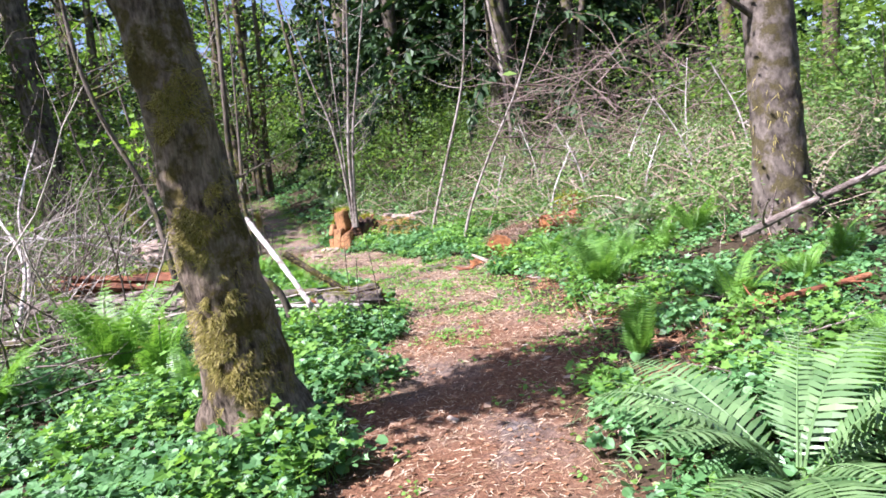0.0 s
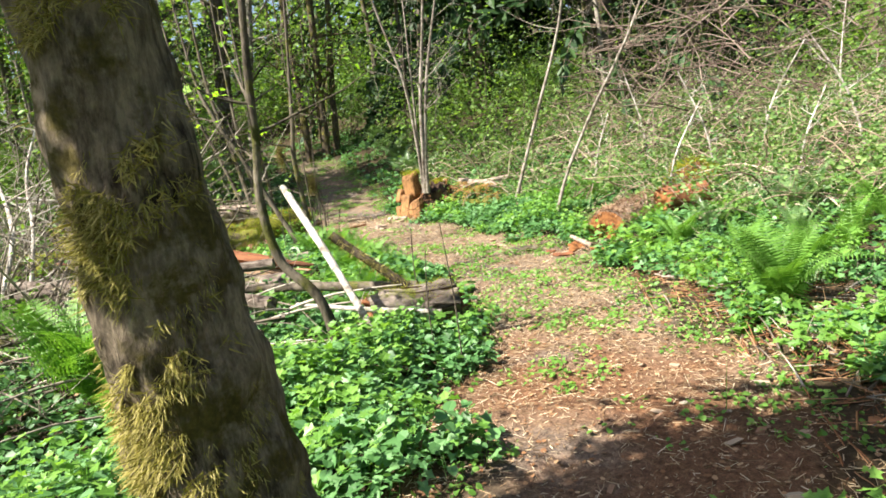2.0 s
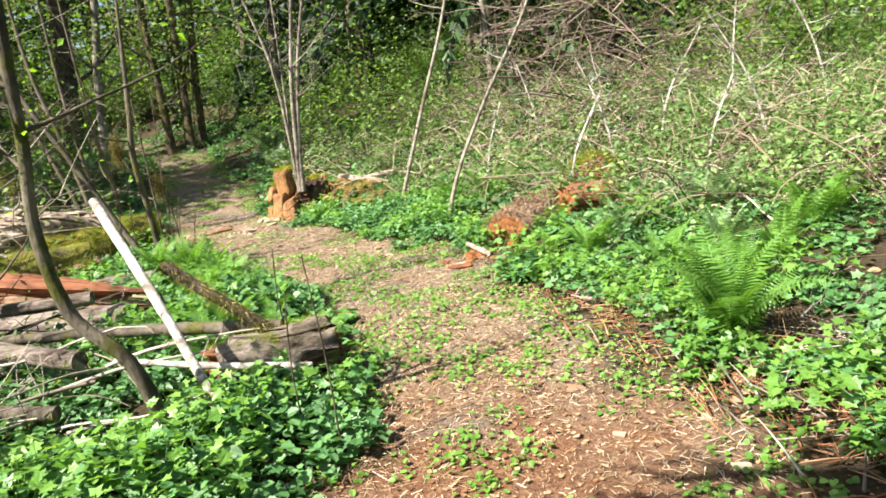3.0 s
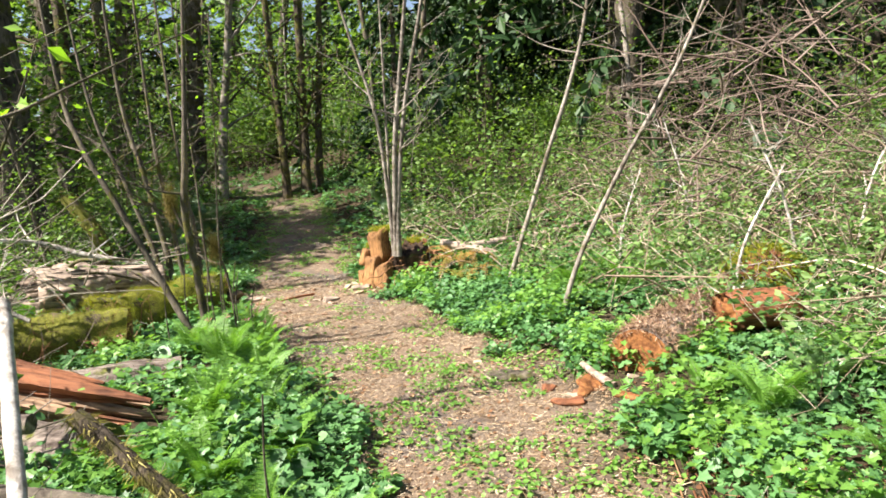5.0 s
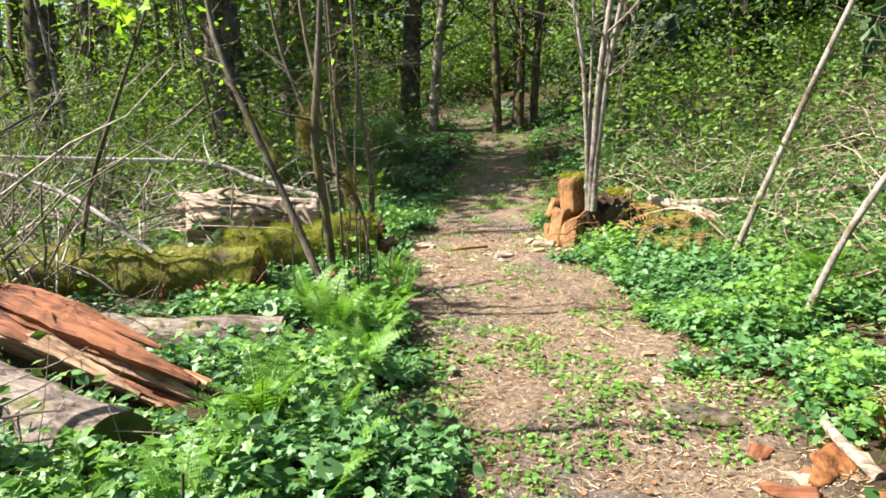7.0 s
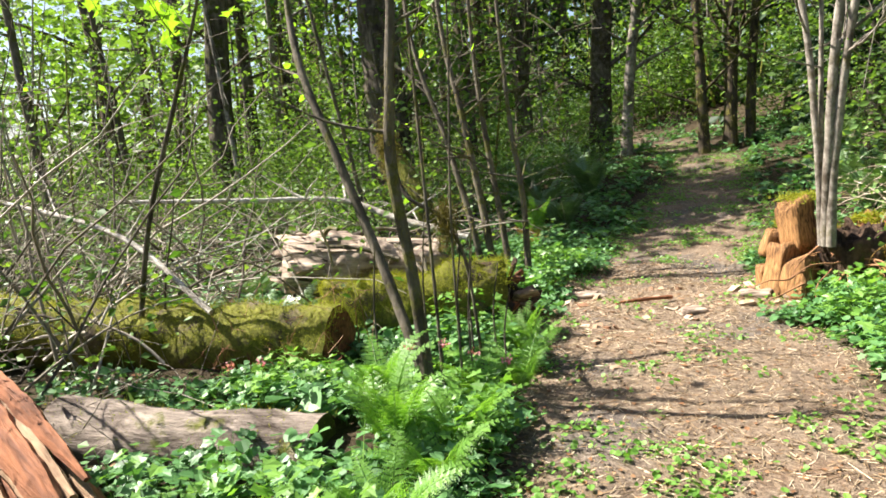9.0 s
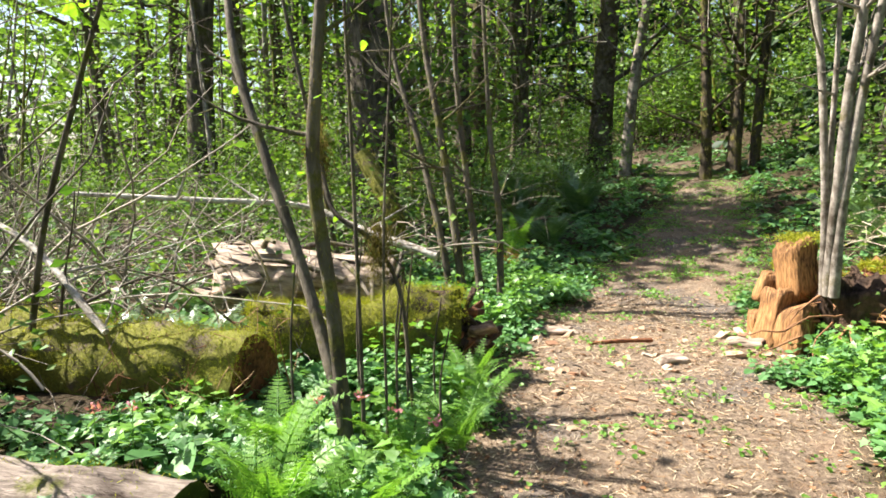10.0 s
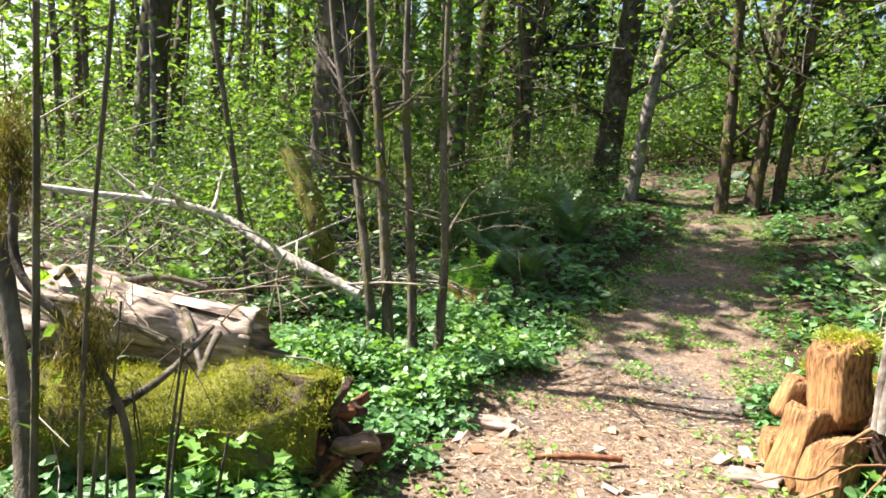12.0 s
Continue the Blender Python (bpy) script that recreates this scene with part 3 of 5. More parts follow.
tagged(part("shaggy_moss", leaves(Geo(), HAIR, at[k], out[k] * 0.8 + [0, 0, -0.6] + rng.normal(0, 0.6, (k.sum(), 3)), out[k], rng.uniform(0.015, 0.06, k.sum())), M_MOSS, maple, "tangled yellow-tan moss", smooth=False), kind="stuff")
# unseen leafy limb added on the sunny side to shade the upper trunk
P = spline([(-0.2, -0.25, 3.55), (-0.8, -0.55, 3.8), (-1.4, -0.85, 4.0), (-2.1, -1.2, 4.4)], 10)
part("limb", Geo().add(*tubes(P[None], np.linspace(0.07, 0.02, 10)[None], 8)), M_BIGBARK, maple)
n = 1500
at = np.array([-1.38, -0.9, 3.95]) + rng.normal(0, 1, (n, 3)) * [0.26, 0.26, 0.42]
part("crown", leaves(Geo(), LOBED, at, rand_dirs(n, -0.6, 0.3), rand_dirs(n, 0.2, 1), rng.uniform(0.06, 0.13, n)), M_CANOPY, maple, smooth=False)
tree("red_alder", [(3.85, 7.9, 0.25), (3.84, 7.9, 1.2), (3.82, 7.9, 2.6), (3.75, 7.9, 5.0), (3.6, 8.0, 9.5)], [0.33, 0.27, 0.26, 0.23, 0.08], M_ALDER,
     "upright tree with blotched grey bark and ivy-like twigs", sides=40, rings=90, rough=0.025, flare=0.2, limbs=6, lo=0.45, hi=0.9, limb_len=2.0, leaf=M_CANOPY, leaf_n=300, leaf_size=0.09, moss_n=900, moss_to=0.4, moss_len=0.08)
tree("curved_sapling", [(-1.35, 6.25, 0.1), (-1.44, 6.2, 0.42), (-1.66, 6.2, 0.69), (-1.73, 6.2, 1.08), (-1.7, 6.2, 1.41), (-1.68, 6.2, 1.87), (-1.64, 6.2, 2.4), (-1.6, 6.3, 3.6), (-1.7, 6.3, 5.2)],
     [0.034, 0.032, 0.03, 0.028, 0.026, 0.025, 0.022, 0.016, 0.006], M_DARKBARK, "thin dark curved sapling with few leaves", "sapling", sides=10, rings=60, limbs=7, lo=0.4, limb_len=1.0, leaf=M_YOUNG, leaf_n=40, leaf_size=0.06)
tree("dark_sapling", [(-2.9, 7.6, 0.0), (-3.1, 7.8, 0.8), (-3.3, 8.0, 1.5), (-3.7, 8.0, 2.55), (-3.85, 8.0, 3.6), (-3.8, 8.0, 5.5)], [0.035, 0.033, 0.03, 0.028, 0.024, 0.008], M_DARKBARK,
     "thin dark leaning sapling", "sapling", sides=10, rings=50, limbs=10, lo=0.25, limb_len=1.2, leaf=M_YOUNG, leaf_n=30, leaf_size=0.05)
# stems on the old stump
for pts, r in (([(-1.95, 14.2, 0.45), (-1.9, 14.1, 1.0), (-1.82, 14.05, 2.0), (-1.6, 14.0, 3.5), (-1.3, 14.0, 6.0)], 0.04),
               ([(-1.9, 14.15, 0.45), (-1.85, 14.1, 1.1), (-1.68, 14.05, 2.3), (-1.35, 14.0, 3.7), (-0.8, 14.0, 6.2)], 0.034),
               ([(-1.98, 14.2, 0.45), (-2.0, 14.15, 1.2), (-2.1, 14.1, 2.3), (-2.45, 14.1, 3.6), (-2.9, 14.1, 5.6)], 0.028),
               ([(-1.95, 14.25, 0.45), (-1.98, 14.2, 1.0), (-1.97, 14.2, 2.6), (-1.95, 14.2, 5.8)], 0.022)):
    tree("hazel_sapling", pts, [r, r * 0.95, r * 0.85, r * 0.6, 0.006], M_PALESTEM, "pale grey slender stem growing from an old stump", "sapling", "stems on the stump",
         sides=9, rings=36, flare=0.1, limbs=7, lo=0.35, limb_len=1.3, leaf=M_YOUNG, leaf_n=14, leaf_size=0.05)
tree("pale_sapling", [(-0.42, 13.1, 0.0), (-0.2, 13.1, 0.55), (0.2, 13.1, 1.7), (0.45, 13.1, 2.4), (0.65, 13.15, 3.2), (0.9, 13.2, 5.0)], [0.032, 0.028, 0.025, 0.022, 0.018, 0.006], M_PALESTEM,
     "pale slender leaning sapling", "sapling", "leaning saplings", sides=9, rings=40, limbs=6, lo=0.55, limb_len=1.1)
tree("pale_sapling", [(0.22, 11.6, 0.1), (0.45, 11.6, 0.65), (0.85, 11.6, 1.45), (1.2, 11.6, 2.05), (1.5, 11.6, 2.65), (2.1, 11.7, 4.2)], [0.026, 0.023, 0.021, 0.019, 0.015, 0.005], M_PALESTEM,
     "pale thin forked leaning sapling", "sapling", "leaning saplings", sides=9, rings=40, limbs=7, lo=0.45, limb_len=1.0)
# stems by the moss-covered log
for pts, r, m in (([(-3.0, 10.82, -0.05), (-3.03, 10.78, 0.6), (-3.06, 10.72, 1.2), (-3.02, 10.72, 1.65), (-2.98, 10.75, 2.2), (-2.85, 10.8, 4.0)], 0.035, 2600),
                  ([(-2.95, 10.88, -0.05), (-3.0, 10.9, 0.9), (-3.04, 10.9, 2.0), (-3.1, 10.9, 3.4)], 0.010, 300),
                  ([(-2.9, 10.98, -0.05), (-2.9, 10.98, 0.9), (-2.86, 11.02, 1.9), (-2.8, 11.0, 3.0)], 0.007, 0),
                  ([(-3.1, 10.92, -0.05), (-3.5, 10.98, 0.56), (-3.85, 10.95, 1.3), (-4.17, 10.96, 1.9), (-4.4, 11.05, 2.5), (-4.6, 11.1, 4.0)], 0.032, 0)):
    tree("mossy_sapling", pts, [r, r * 0.95, r * 0.85, r * 0.7, 0.008], M_STEM, "mossy brown slender stem in a clump beside a fallen log", "sapling", "stems beside the log",
         sides=10, rings=44, limbs=5, lo=0.35, limb_len=0.8, leaf=M_YOUNG, leaf_n=14, leaf_size=0.045, template=ROUND, moss_n=m, moss_to=0.75, moss_len=0.022, moss_mat=M_DARKMOSS)
tree("vine_maple", [(-5.0, 9.95, 0.0), (-4.75, 10.05, 0.9), (-4.45, 10.2, 1.7), (-4.25, 10.3, 2.2), (-4.0, 10.4, 2.9)], [0.02, 0.018, 0.015, 0.011, 0.004], M_DARKBARK, "thin dark shoot with bright yellow-green young maple leaves", "sapling",
     sides=8, rings=36, limbs=9, lo=0.5, limb_len=0.8, twigs=3, leaf=M_YOUNG, leaf_n=40, leaf_size=0.11, template=LOBED)
for pts, r in (([(-5.0, 13.55, 0.0), (-5.1, 13.52, 0.5), (-5.45, 13.55, 1.5), (-5.85, 13.55, 2.6), (-6.2, 13.6, 5.0)], 0.036),
               ([(-4.95, 13.65, 0.0), (-5.0, 13.6, 0.6), (-5.2, 13.6, 1.6), (-5.45, 13.6, 2.8), (-5.6, 13.6, 5.5)], 0.042),
               ([(-4.85, 13.8, 0.0), (-4.95, 13.8, 0.6), (-5.05, 13.75, 1.5), (-5.1, 13.7, 2.5), (-5.2, 13.7, 5.2)], 0.036),
               ([(-4.7, 13.9, 0.0), (-4.72, 13.9, 0.8), (-4.85, 13.9, 1.8), (-5.0, 13.9, 4.5)], 0.035)):
    tree("mossy_sapling", pts, [r, r * 0.95, r * 0.8, r * 0.6, 0.01], M_STEM, "dark mossy stem in a clump beside the trail", "sapling", "stems beside the trail",
         sides=10, rings=40, limbs=6, lo=0.35, limb_len=1.1, leaf=M_YOUNG, leaf_n=12, leaf_size=0.055, moss_n=300, moss_to=0.6, moss_len=0.06)
# larger trees beyond
FAR = [((-8.9, 15.8), 0.34, M_DARKBARK, (-0.2, 0.0), "large dark tree trunk at the edge of the thicket"),
       ((-10.5, 21.4), 0.18, M_DARKBARK, (-0.5, 0.1), "dark tree trunk in the wood"), ((-10.9, 21.6), 0.15, M_DARKBARK, (0.6, 0.1), "dark tree trunk in the wood"),
       ((-9.3, 22.7), 0.24, M_ALDER, (0.4, 0.0), "grey blotched tree trunk in the wood"), ((-8.45, 22.4), 0.11, M_PALESTEM, (0.8, 0.0), "pale leaning tree trunk in the wood"),
       ((-6.75, 22.7), 0.10, M_MOSSTRUNK, (-0.25, 0.0), "moss-covered trunk beside the trail"), ((-6.3, 22.9), 0.12, M_MOSSTRUNK, (0.15, 0.1), "moss-covered trunk beside the trail"),
       ((-6.05, 23.3), 0.09, M_MOSSTRUNK, (0.45, 0.0), "moss-covered trunk beside the trail")]
# the thickest trunk gets an added dense crown, to shade the trail
for (x, y), r, bark, lean, text in FAR:
    z = on_ground(x, y)
    tree("tree", [(x, y, z), (x + lean[0] * 0.25, y + lean[1], z + 2), (x + lean[0] * 0.8, y + lean[1], z + 5), (x + lean[0] * 1.6, y, z + 12)], [r * 1.15, r, r * 0.85, r * 0.3], bark, text, "tree", "trees in the wood",
         sides=20, rings=50, limbs=10, lo=0.2, limb_len=2.4, leaf=M_CANOPY, leaf_n=6000 if r > 0.3 else 500, leaf_size=0.13, spread=0.5,
         moss_n=900 if bark is M_MOSSTRUNK else 0, moss_to=0.6, moss_len=0.10, moss_mat=M_MOSS)

# tree added towards the sun, its crown overhead, to shade the far trail
for x, y, h in ((-12.3, 14.6, 11.5),):
    z = on_ground(x, y)
    tree("maple_tree", [(x, y, z), (x + 0.1, y, z + 3), (x + 0.5, y + 0.2, z + 7), (x + 0.8, y, z + h)], [0.26, 0.22, 0.16, 0.04], M_DARKBARK, "broad-crowned dark-barked tree in full spring leaf", "tree", "trees in the wood",
         sides=18, rings=40, limbs=14, lo=0.42, limb_len=3.6, twigs=4, fine=False, leaf=M_CANOPY, leaf_n=4200, leaf_size=0.2, spread=0.55, template=LOBED)

# ---- logs, stump and fallen wood ----
SNAGS = []
log("cut_log", (0.76, 9.97, 0.05), (1.48, 11.2, 0.13), 0.23, 0.2, M_LOGBARK, M_CUT, "thick cut log with an orange sawn end under brown needle litter", "orange-brown sawn end", 16000, moss_mat=M_NEEDLE, litter=True)
log("orange_log", (1.45, 10.5, 0.24), (2.05, 10.68, 0.28), 0.17, 0.15, M_REDROT, M_CUT, "short reddish log with peeled bark lying in the plants", "orange sawn end", ragged=0.15, seed=4.0)
log("tan_log", (-0.68, 7.24, 0.10), (-1.35, 6.95, 0.10), 0.15, 0.12, M_LOGBARK, M_REDROT, "short weathered tan log with a rotten red end at the trail", "rotten red-brown end", 7000, 0.14, ragged=0.35, moss_from=0.35, seed=2.0)
log("sawn_log", (-2.36, 8.36, 0.0), (-4.7, 8.42, 0.08), 0.195, 0.2, M_LOGBARK, M_DARKEND, "grey-brown barked log with a mossy sawn end", "dark mossy sawn end", 150, 0.05, seed=3.0, sides=40, rings=60)
split = thing("split_log", -2.4, 8.88, 0.1, "splintered reddish-brown split log lying on the brush", "log")
split.matrix_basis = Matrix.Translation((-2.4, 8.88, 0.06)) @ Vector((-2.4, -0.05, 0.36)).to_track_quat("X", "Z").to_matrix().to_4x4()
for i in range(30):
    a0, q = rng.uniform(0, 2 * math.pi), rng.uniform(0.0, 0.19)
    oy, oz, x0, x1 = q * math.cos(a0), q * math.sin(a0) * 0.9, rng.uniform(-0.05, 0.7), rng.uniform(1.6, 2.9)
    w = rng.uniform(0.025, 0.07)
    g = trunk_geo([(x0, oy, oz), ((x0 + x1) / 2, oy + rng.normal(0, 0.02), oz + rng.normal(0, 0.02)), (x1, oy + rng.normal(0, 0.03), oz + rng.normal(0, 0.03))], [w * 0.25, w * 0.9, w * 1.1, w * 0.4], 6, 26, 0.16, i * 1.7)
    part("splinter", g, M_TANROT if i % 3 == 0 else M_REDROT, split, smooth=False)
log("mossy_cut_log", (-2.80, 9.92, -0.04), (-3.95, 9.2, 0.0), 0.185, 0.19, M_LOGBARK, M_DARKEND, "pale weathered log with moss along its top", "dark cut end", 2200, seed=6.0)
rotten = log("moss_log", (-3.52, 12.18, 0.20), (-4.42, 11.08, 0.16), 0.235, 0.22, M_MOSSBARK, M_ROTBARK, "fallen log thickly covered with moss, its end rotten", "ragged rotten end", 75000, 0.2, ragged=0.5, seed=7.0, moss_from=0.12)
# moss stops above the flank, whose bare dark bark stands in for shade
log("moss_log", (-3.75, 10.75, 0.15), (-8.2, 8.35, 0.26), 0.21, 0.29, M_MOSSBARK, M_REDROT, "long fallen moss-covered log above a dark hollow", "", 95000, 0.18, seed=8.0, rings=60, moss_from=0.1)
log("bleached_log", (-5.15, 11.3, 0.50), (-4.2, 12.2, 0.38), 0.24, 0.19, M_PALEWOOD, M_PALEWOOD, "pale broken barkless log behind the mossy log", "pale broken end", 1600, 0.15, ragged=0.8, seed=9.0, sides=36, rings=70)
for x, y, z, dx, dy, dz in ((-4.9, 11.5, 0.68, 0.5, -0.2, 0.1), (-4.55, 11.9, 0.6, 0.5, -0.1, -0.2), (-4.8, 11.7, 0.66, 0.35, 0.3, 0.02), (-4.4, 12.1, 0.52, 0.5, -0.4, -0.15), (-4.2, 11.7, 0.5, -0.5, -0.4, 0.14)):
    SNAGS.append(((x, y, z), (x + dx * 0.5, y + dy * 0.5, z + dz * 0.5 + 0.04), (x + dx, y + dy, z + dz)))
def pole(name, pts, r0, r1, mat, label, moss_n=0, knots=0, category="branch", group=""):
    base = np.array(pts[0], float)
    e = thing(name, *base, label, category, group)
    loc = np.asarray(pts, float) - base
    g = trunk_geo(loc, [r0, (r0 + r1) / 2, r1], 12, 34, 0.07, float(base[1]), 0)
    C = spline(loc, 34)
    part("wood", g, mat, e)
    if knots:
        P, Q = limbs_on(C, np.full(34, r0), knots, 0.1, 0.95, 0.5 * float(np.linalg.norm(loc[-1])) * 0.5)
        P2, Q2 = twigs_on(P, Q, 3, 0.35)
        for i in range(knots):
            part("side_branch", Geo().add(*tubes(P[i:i + 1], Q[i:i + 1], 5)).add(*tubes(P2[i * 3:i * 3 + 3], Q2[i * 3:i * 3 + 3], 3)), mat, e)
    if moss_n:
        i = rng.integers(0, 33, moss_n)
        f = rng.random((moss_n, 1))
        out = rand_dirs(moss_n)
        at = C[i] * (1 - f) + C[i + 1] * f + out * r0 * 0.9
        tagged(part("moss", leaves(Geo(), HAIR, at, out + [0, 0, -0.8], rand_dirs(moss_n), rng.uniform(0.02, 0.07, moss_n)), M_MOSS, e, "yellow-green moss", smooth=False), kind="stuff")
    return e


for pts in SNAGS:
    pole("broken_branch", pts, 0.022, 0.012, M_STEM, "short broken dead branch lying across a log", category="branch", group="broken branches on the log")
pole("bleached_pole", [(-1.15, 6.35, 0.12), (-1.56, 6.85, 0.6), (-2.02, 7.4, 1.08)], 0.024, 0.03, M_BIRCH, "white barkless pole leaning across fallen branches")
pole("mossy_branch", [(-0.98, 7.2, 0.16), (-1.25, 7.2, 0.38), (-1.48, 7.22, 0.56), (-1.62, 7.22, 0.68)], 0.034, 0.038, M_MOSSTRUNK, "short thick mossy branch propped on fallen wood", 900)
pole("white_stick", [(-0.75, 6.75, 0.12), (-1.3, 6.8, 0.17), (-1.9, 7.0, 0.2)], 0.02, 0.016, M_BIRCH, "white stick lying among leaves")
pole("fallen_pole", [(-1.0, 7.3, 0.2), (-2.2, 7.45, 0.25), (-3.6, 7.4, 0.3)], 0.045, 0.03, M_STEM, "brown fallen pole on the brushwood")
pole("fallen_pole", [(-2.1, 7.0, 0.22), (-3.6, 7.5, 0.36), (-5.6, 7.9, 0.42)], 0.06, 0.045, M_LOGBARK, "grey fallen pole on the brushwood")
pole("fallen_pole", [(-2.4, 7.9, 0.38), (-4.0, 7.7, 0.36), (-6.2, 7.0, 0.3)], 0.05, 0.03, M_LOGBARK, "grey fallen pole on the brushwood")
pole("fallen_pole", [(-2.0, 6.5, 0.12), (-3.2, 6.6, 0.2), (-5.0, 6.2, 0.25)], 0.04, 0.03, M_STEM, "mossy fallen pole on the brushwood", 200)
pole("bleached_branch", [(-5.15, 13.5, 0.40), (-5.9, 13.2, 0.62), (-6.5, 12.9, 0.86), (-7.0, 12.0, 0.95), (-7.7, 10.9, 1.05)], 0.045, 0.02, M_BIRCH, "long bare bleached branch propped over the undergrowth", 250, 7)
pole("bleached_branch", [(-4.3, 10.2, 0.4), (-5.2, 10.0, 0.9), (-6.6, 9.4, 1.3), (-7.8, 9.2, 1.8)], 0.02, 0.015, M_BIRCH, "bare forked grey branch over the mossy log", 0, 9)
pole("bleached_branch", [(-5.0, 8.0, 0.1), (-5.1, 8.4, 0.8), (-5.4, 8.9, 1.5), (-5.3, 9.4, 2.4)], 0.022, 0.012, M_BIRCH, "bare pale upright branch in the thicket", 0, 8)
pole("bleached_branch", [(-3.5, 5.2, 0.1), (-4.0, 5.9, 0.5), (-4.6, 6.8, 1.0), (-4.9, 7.6, 1.9)], 0.025, 0.014, M_BIRCH, "bare pale dead branch leaning in the thicket", 0, 8)
pole("bleached_branch", [(-4.2, 6.5, 0.1), (-4.5, 7.4, 0.9), (-5.4, 8.4, 1.6), (-5.6, 8.6, 2.6)], 0.022, 0.012, M_BIRCH, "bare pale dead branch leaning in the thicket", 0, 9)
pole("mossy_snag", [(-6.3, 13.9, 0.1), (-6.0, 13.7, 0.7), (-6.4, 13.6, 1.4)], 0.11, 0.09, M_MOSSBARK, "broken snag hung with yellow moss", 1500)
pole("fallen_branch", [(3.0, 7.0, 0.3), (4.0, 7.0, 0.65), (5.6, 7.2, 1.1)], 0.04, 0.03, M_LOGBARK, "grey fallen branch leaning towards a tree", 0, 4)
pole("fallen_branch", [(1.9, 4.8, 0.05), (2.4, 5.0, 0.12), (3.2, 5.2, 0.18)], 0.035, 0.025, M_REDROT, "brown rotten branch lying in the plants", 0, 3)
pole("trail_stick", [(-2.98, 13.65, -0.07), (-3.12, 13.46, -0.065), (-3.27, 13.24, -0.07)], 0.018, 0.014, M_REDROT, "reddish-brown stick lying on the trail", category="stick")
pole("trail_stick", [(0.55, 9.7, -0.05), (0.42, 9.85, 0.0), (0.35, 10.0, 0.02)], 0.03, 0.022, M_PALEWOOD, "pale stick leaning at the trail's edge", category="stick")

pole("fallen_branch", [(-1.35, 14.5, 0.45), (-0.8, 14.3, 0.36), (-0.2, 14.0, 0.2)], 0.06, 0.05, M_PALEWOOD, "pale broken branch lying beside the stump")
pole("fallen_branch", [(-1.2, 13.75, 0.12), (-0.5, 13.35, 0.10), (0.3, 12.9, 0.1)], 0.07, 0.06, M_MOSSBARK, "mossy fallen branch beside the stump", 900)
pole("fallen_branch", [(-1.4, 15.0, 0.3), (0.0, 15.2, 0.45), (1.6, 15.6, 0.7)], 0.05, 0.04, M_PALEWOOD, "pale fallen pole at the bank's foot")
for x, y, dx, dz in ((1.6, 10.9, 0.5, 1.3), (2.4, 11.6, -0.4, 1.5), (3.2, 12.4, 0.7, 1.6), (0.9, 12.9, 0.3, 1.2), (4.0, 11.0, -0.6, 1.6), (2.9, 10.2, 0.4, 1.2), (4.6, 13.2, 0.2, 1.9), (1.9, 13.8, -0.3, 1.6), (5.2, 11.8, -0.5, 1.7)):
    z = on_ground(x, y)
    pole("bare_branch", [(x, y, z), (x + dx * 0.3, y + 0.1, z + dz * 0.5), (x + dx, y + 0.2, z + dz)], 0.018, 0.008, M_BIRCH, "bare pale branching shoot in the bramble bank", 0, 8, group="bare shoots in the brambles")

pole("dead_shoot", [(-1.05, 7.6, 0.0), (-1.07, 7.6, 0.3), (-1.06, 7.62, 0.62)], 0.006, 0.004, M_DARKBARK, "thin dark dead shoot standing in the verge", category="shoot")
pole("dead_shoot", [(-0.55, 6.1, -0.02), (-0.56, 6.1, 0.4), (-0.6, 6.12, 0.85)], 0.005, 0.003, M_DARKBARK, "thin dark dead shoot standing in the verge", category="shoot")
pole("dead_shoot", [(-0.75, 6.3, 0.0), (-0.76, 6.3, 0.3), (-0.74, 6.32, 0.65)], 0.005, 0.003, M_DARKBARK, "thin dark dead shoot standing in the verge", category="shoot")


hanging = pole("hanging_branch", [(-3.32, 10.93, 1.38), (-3.24, 10.9, 1.2), (-3.15, 10.9, 1.04), (-2.98, 10.98, 0.92), (-2.92, 11.08, 0.7), (-2.88, 11.1, 0.38), (-2.86, 11.12, -0.04)], 0.013, 0.009, M_DARKBARK, "dead dark branch hung with clumps of brown moss")
for x, y, z, rx, rz, n in ((0.02, -0.02, -0.06, 0.03, 0.08, 2600), (0.36, 0.07, -0.5, 0.034, 0.07, 2200)):
    at = np.array([x, y, z]) + rng.normal(0, 1, (n, 3)) * [rx, rx, rz]
    tagged(part("moss", leaves(Geo(), HAIR, at, rng.normal(0, 0.5, (n, 3)) + [0, 0, -1], rand_dirs(n), rng.uniform(0.015, 0.045, n)), M_DARKMOSS, hanging, "hanging brown-green moss", smooth=False), kind="stuff")
pole("broken_branch", [(-2.92, 11.04, 0.72), (-3.15, 11.28, 0.72), (-3.43, 11.55, 0.77)], 0.014, 0.008, M_DARKBARK, "dark broken side branch above a mossy log", 0, 2)
for x, y, h in ((-2.78, 10.95, 0.75), (-3.05, 11.25, 0.85), (-3.25, 11.35, 0.7), (-2.95, 11.35, 0.6), (-3.4, 11.2, 0.9), (-2.7, 11.15, 0.5), (-3.35, 10.75, 0.8)):
    pole("dead_shoot", [(x, y, -0.05), (x - 0.02, y + 0.01, h * 0.5), (x + 0.03, y + 0.02, h)], 0.007, 0.004, M_STEM, "thin brown dead shoot standing in the verge", category="shoot")


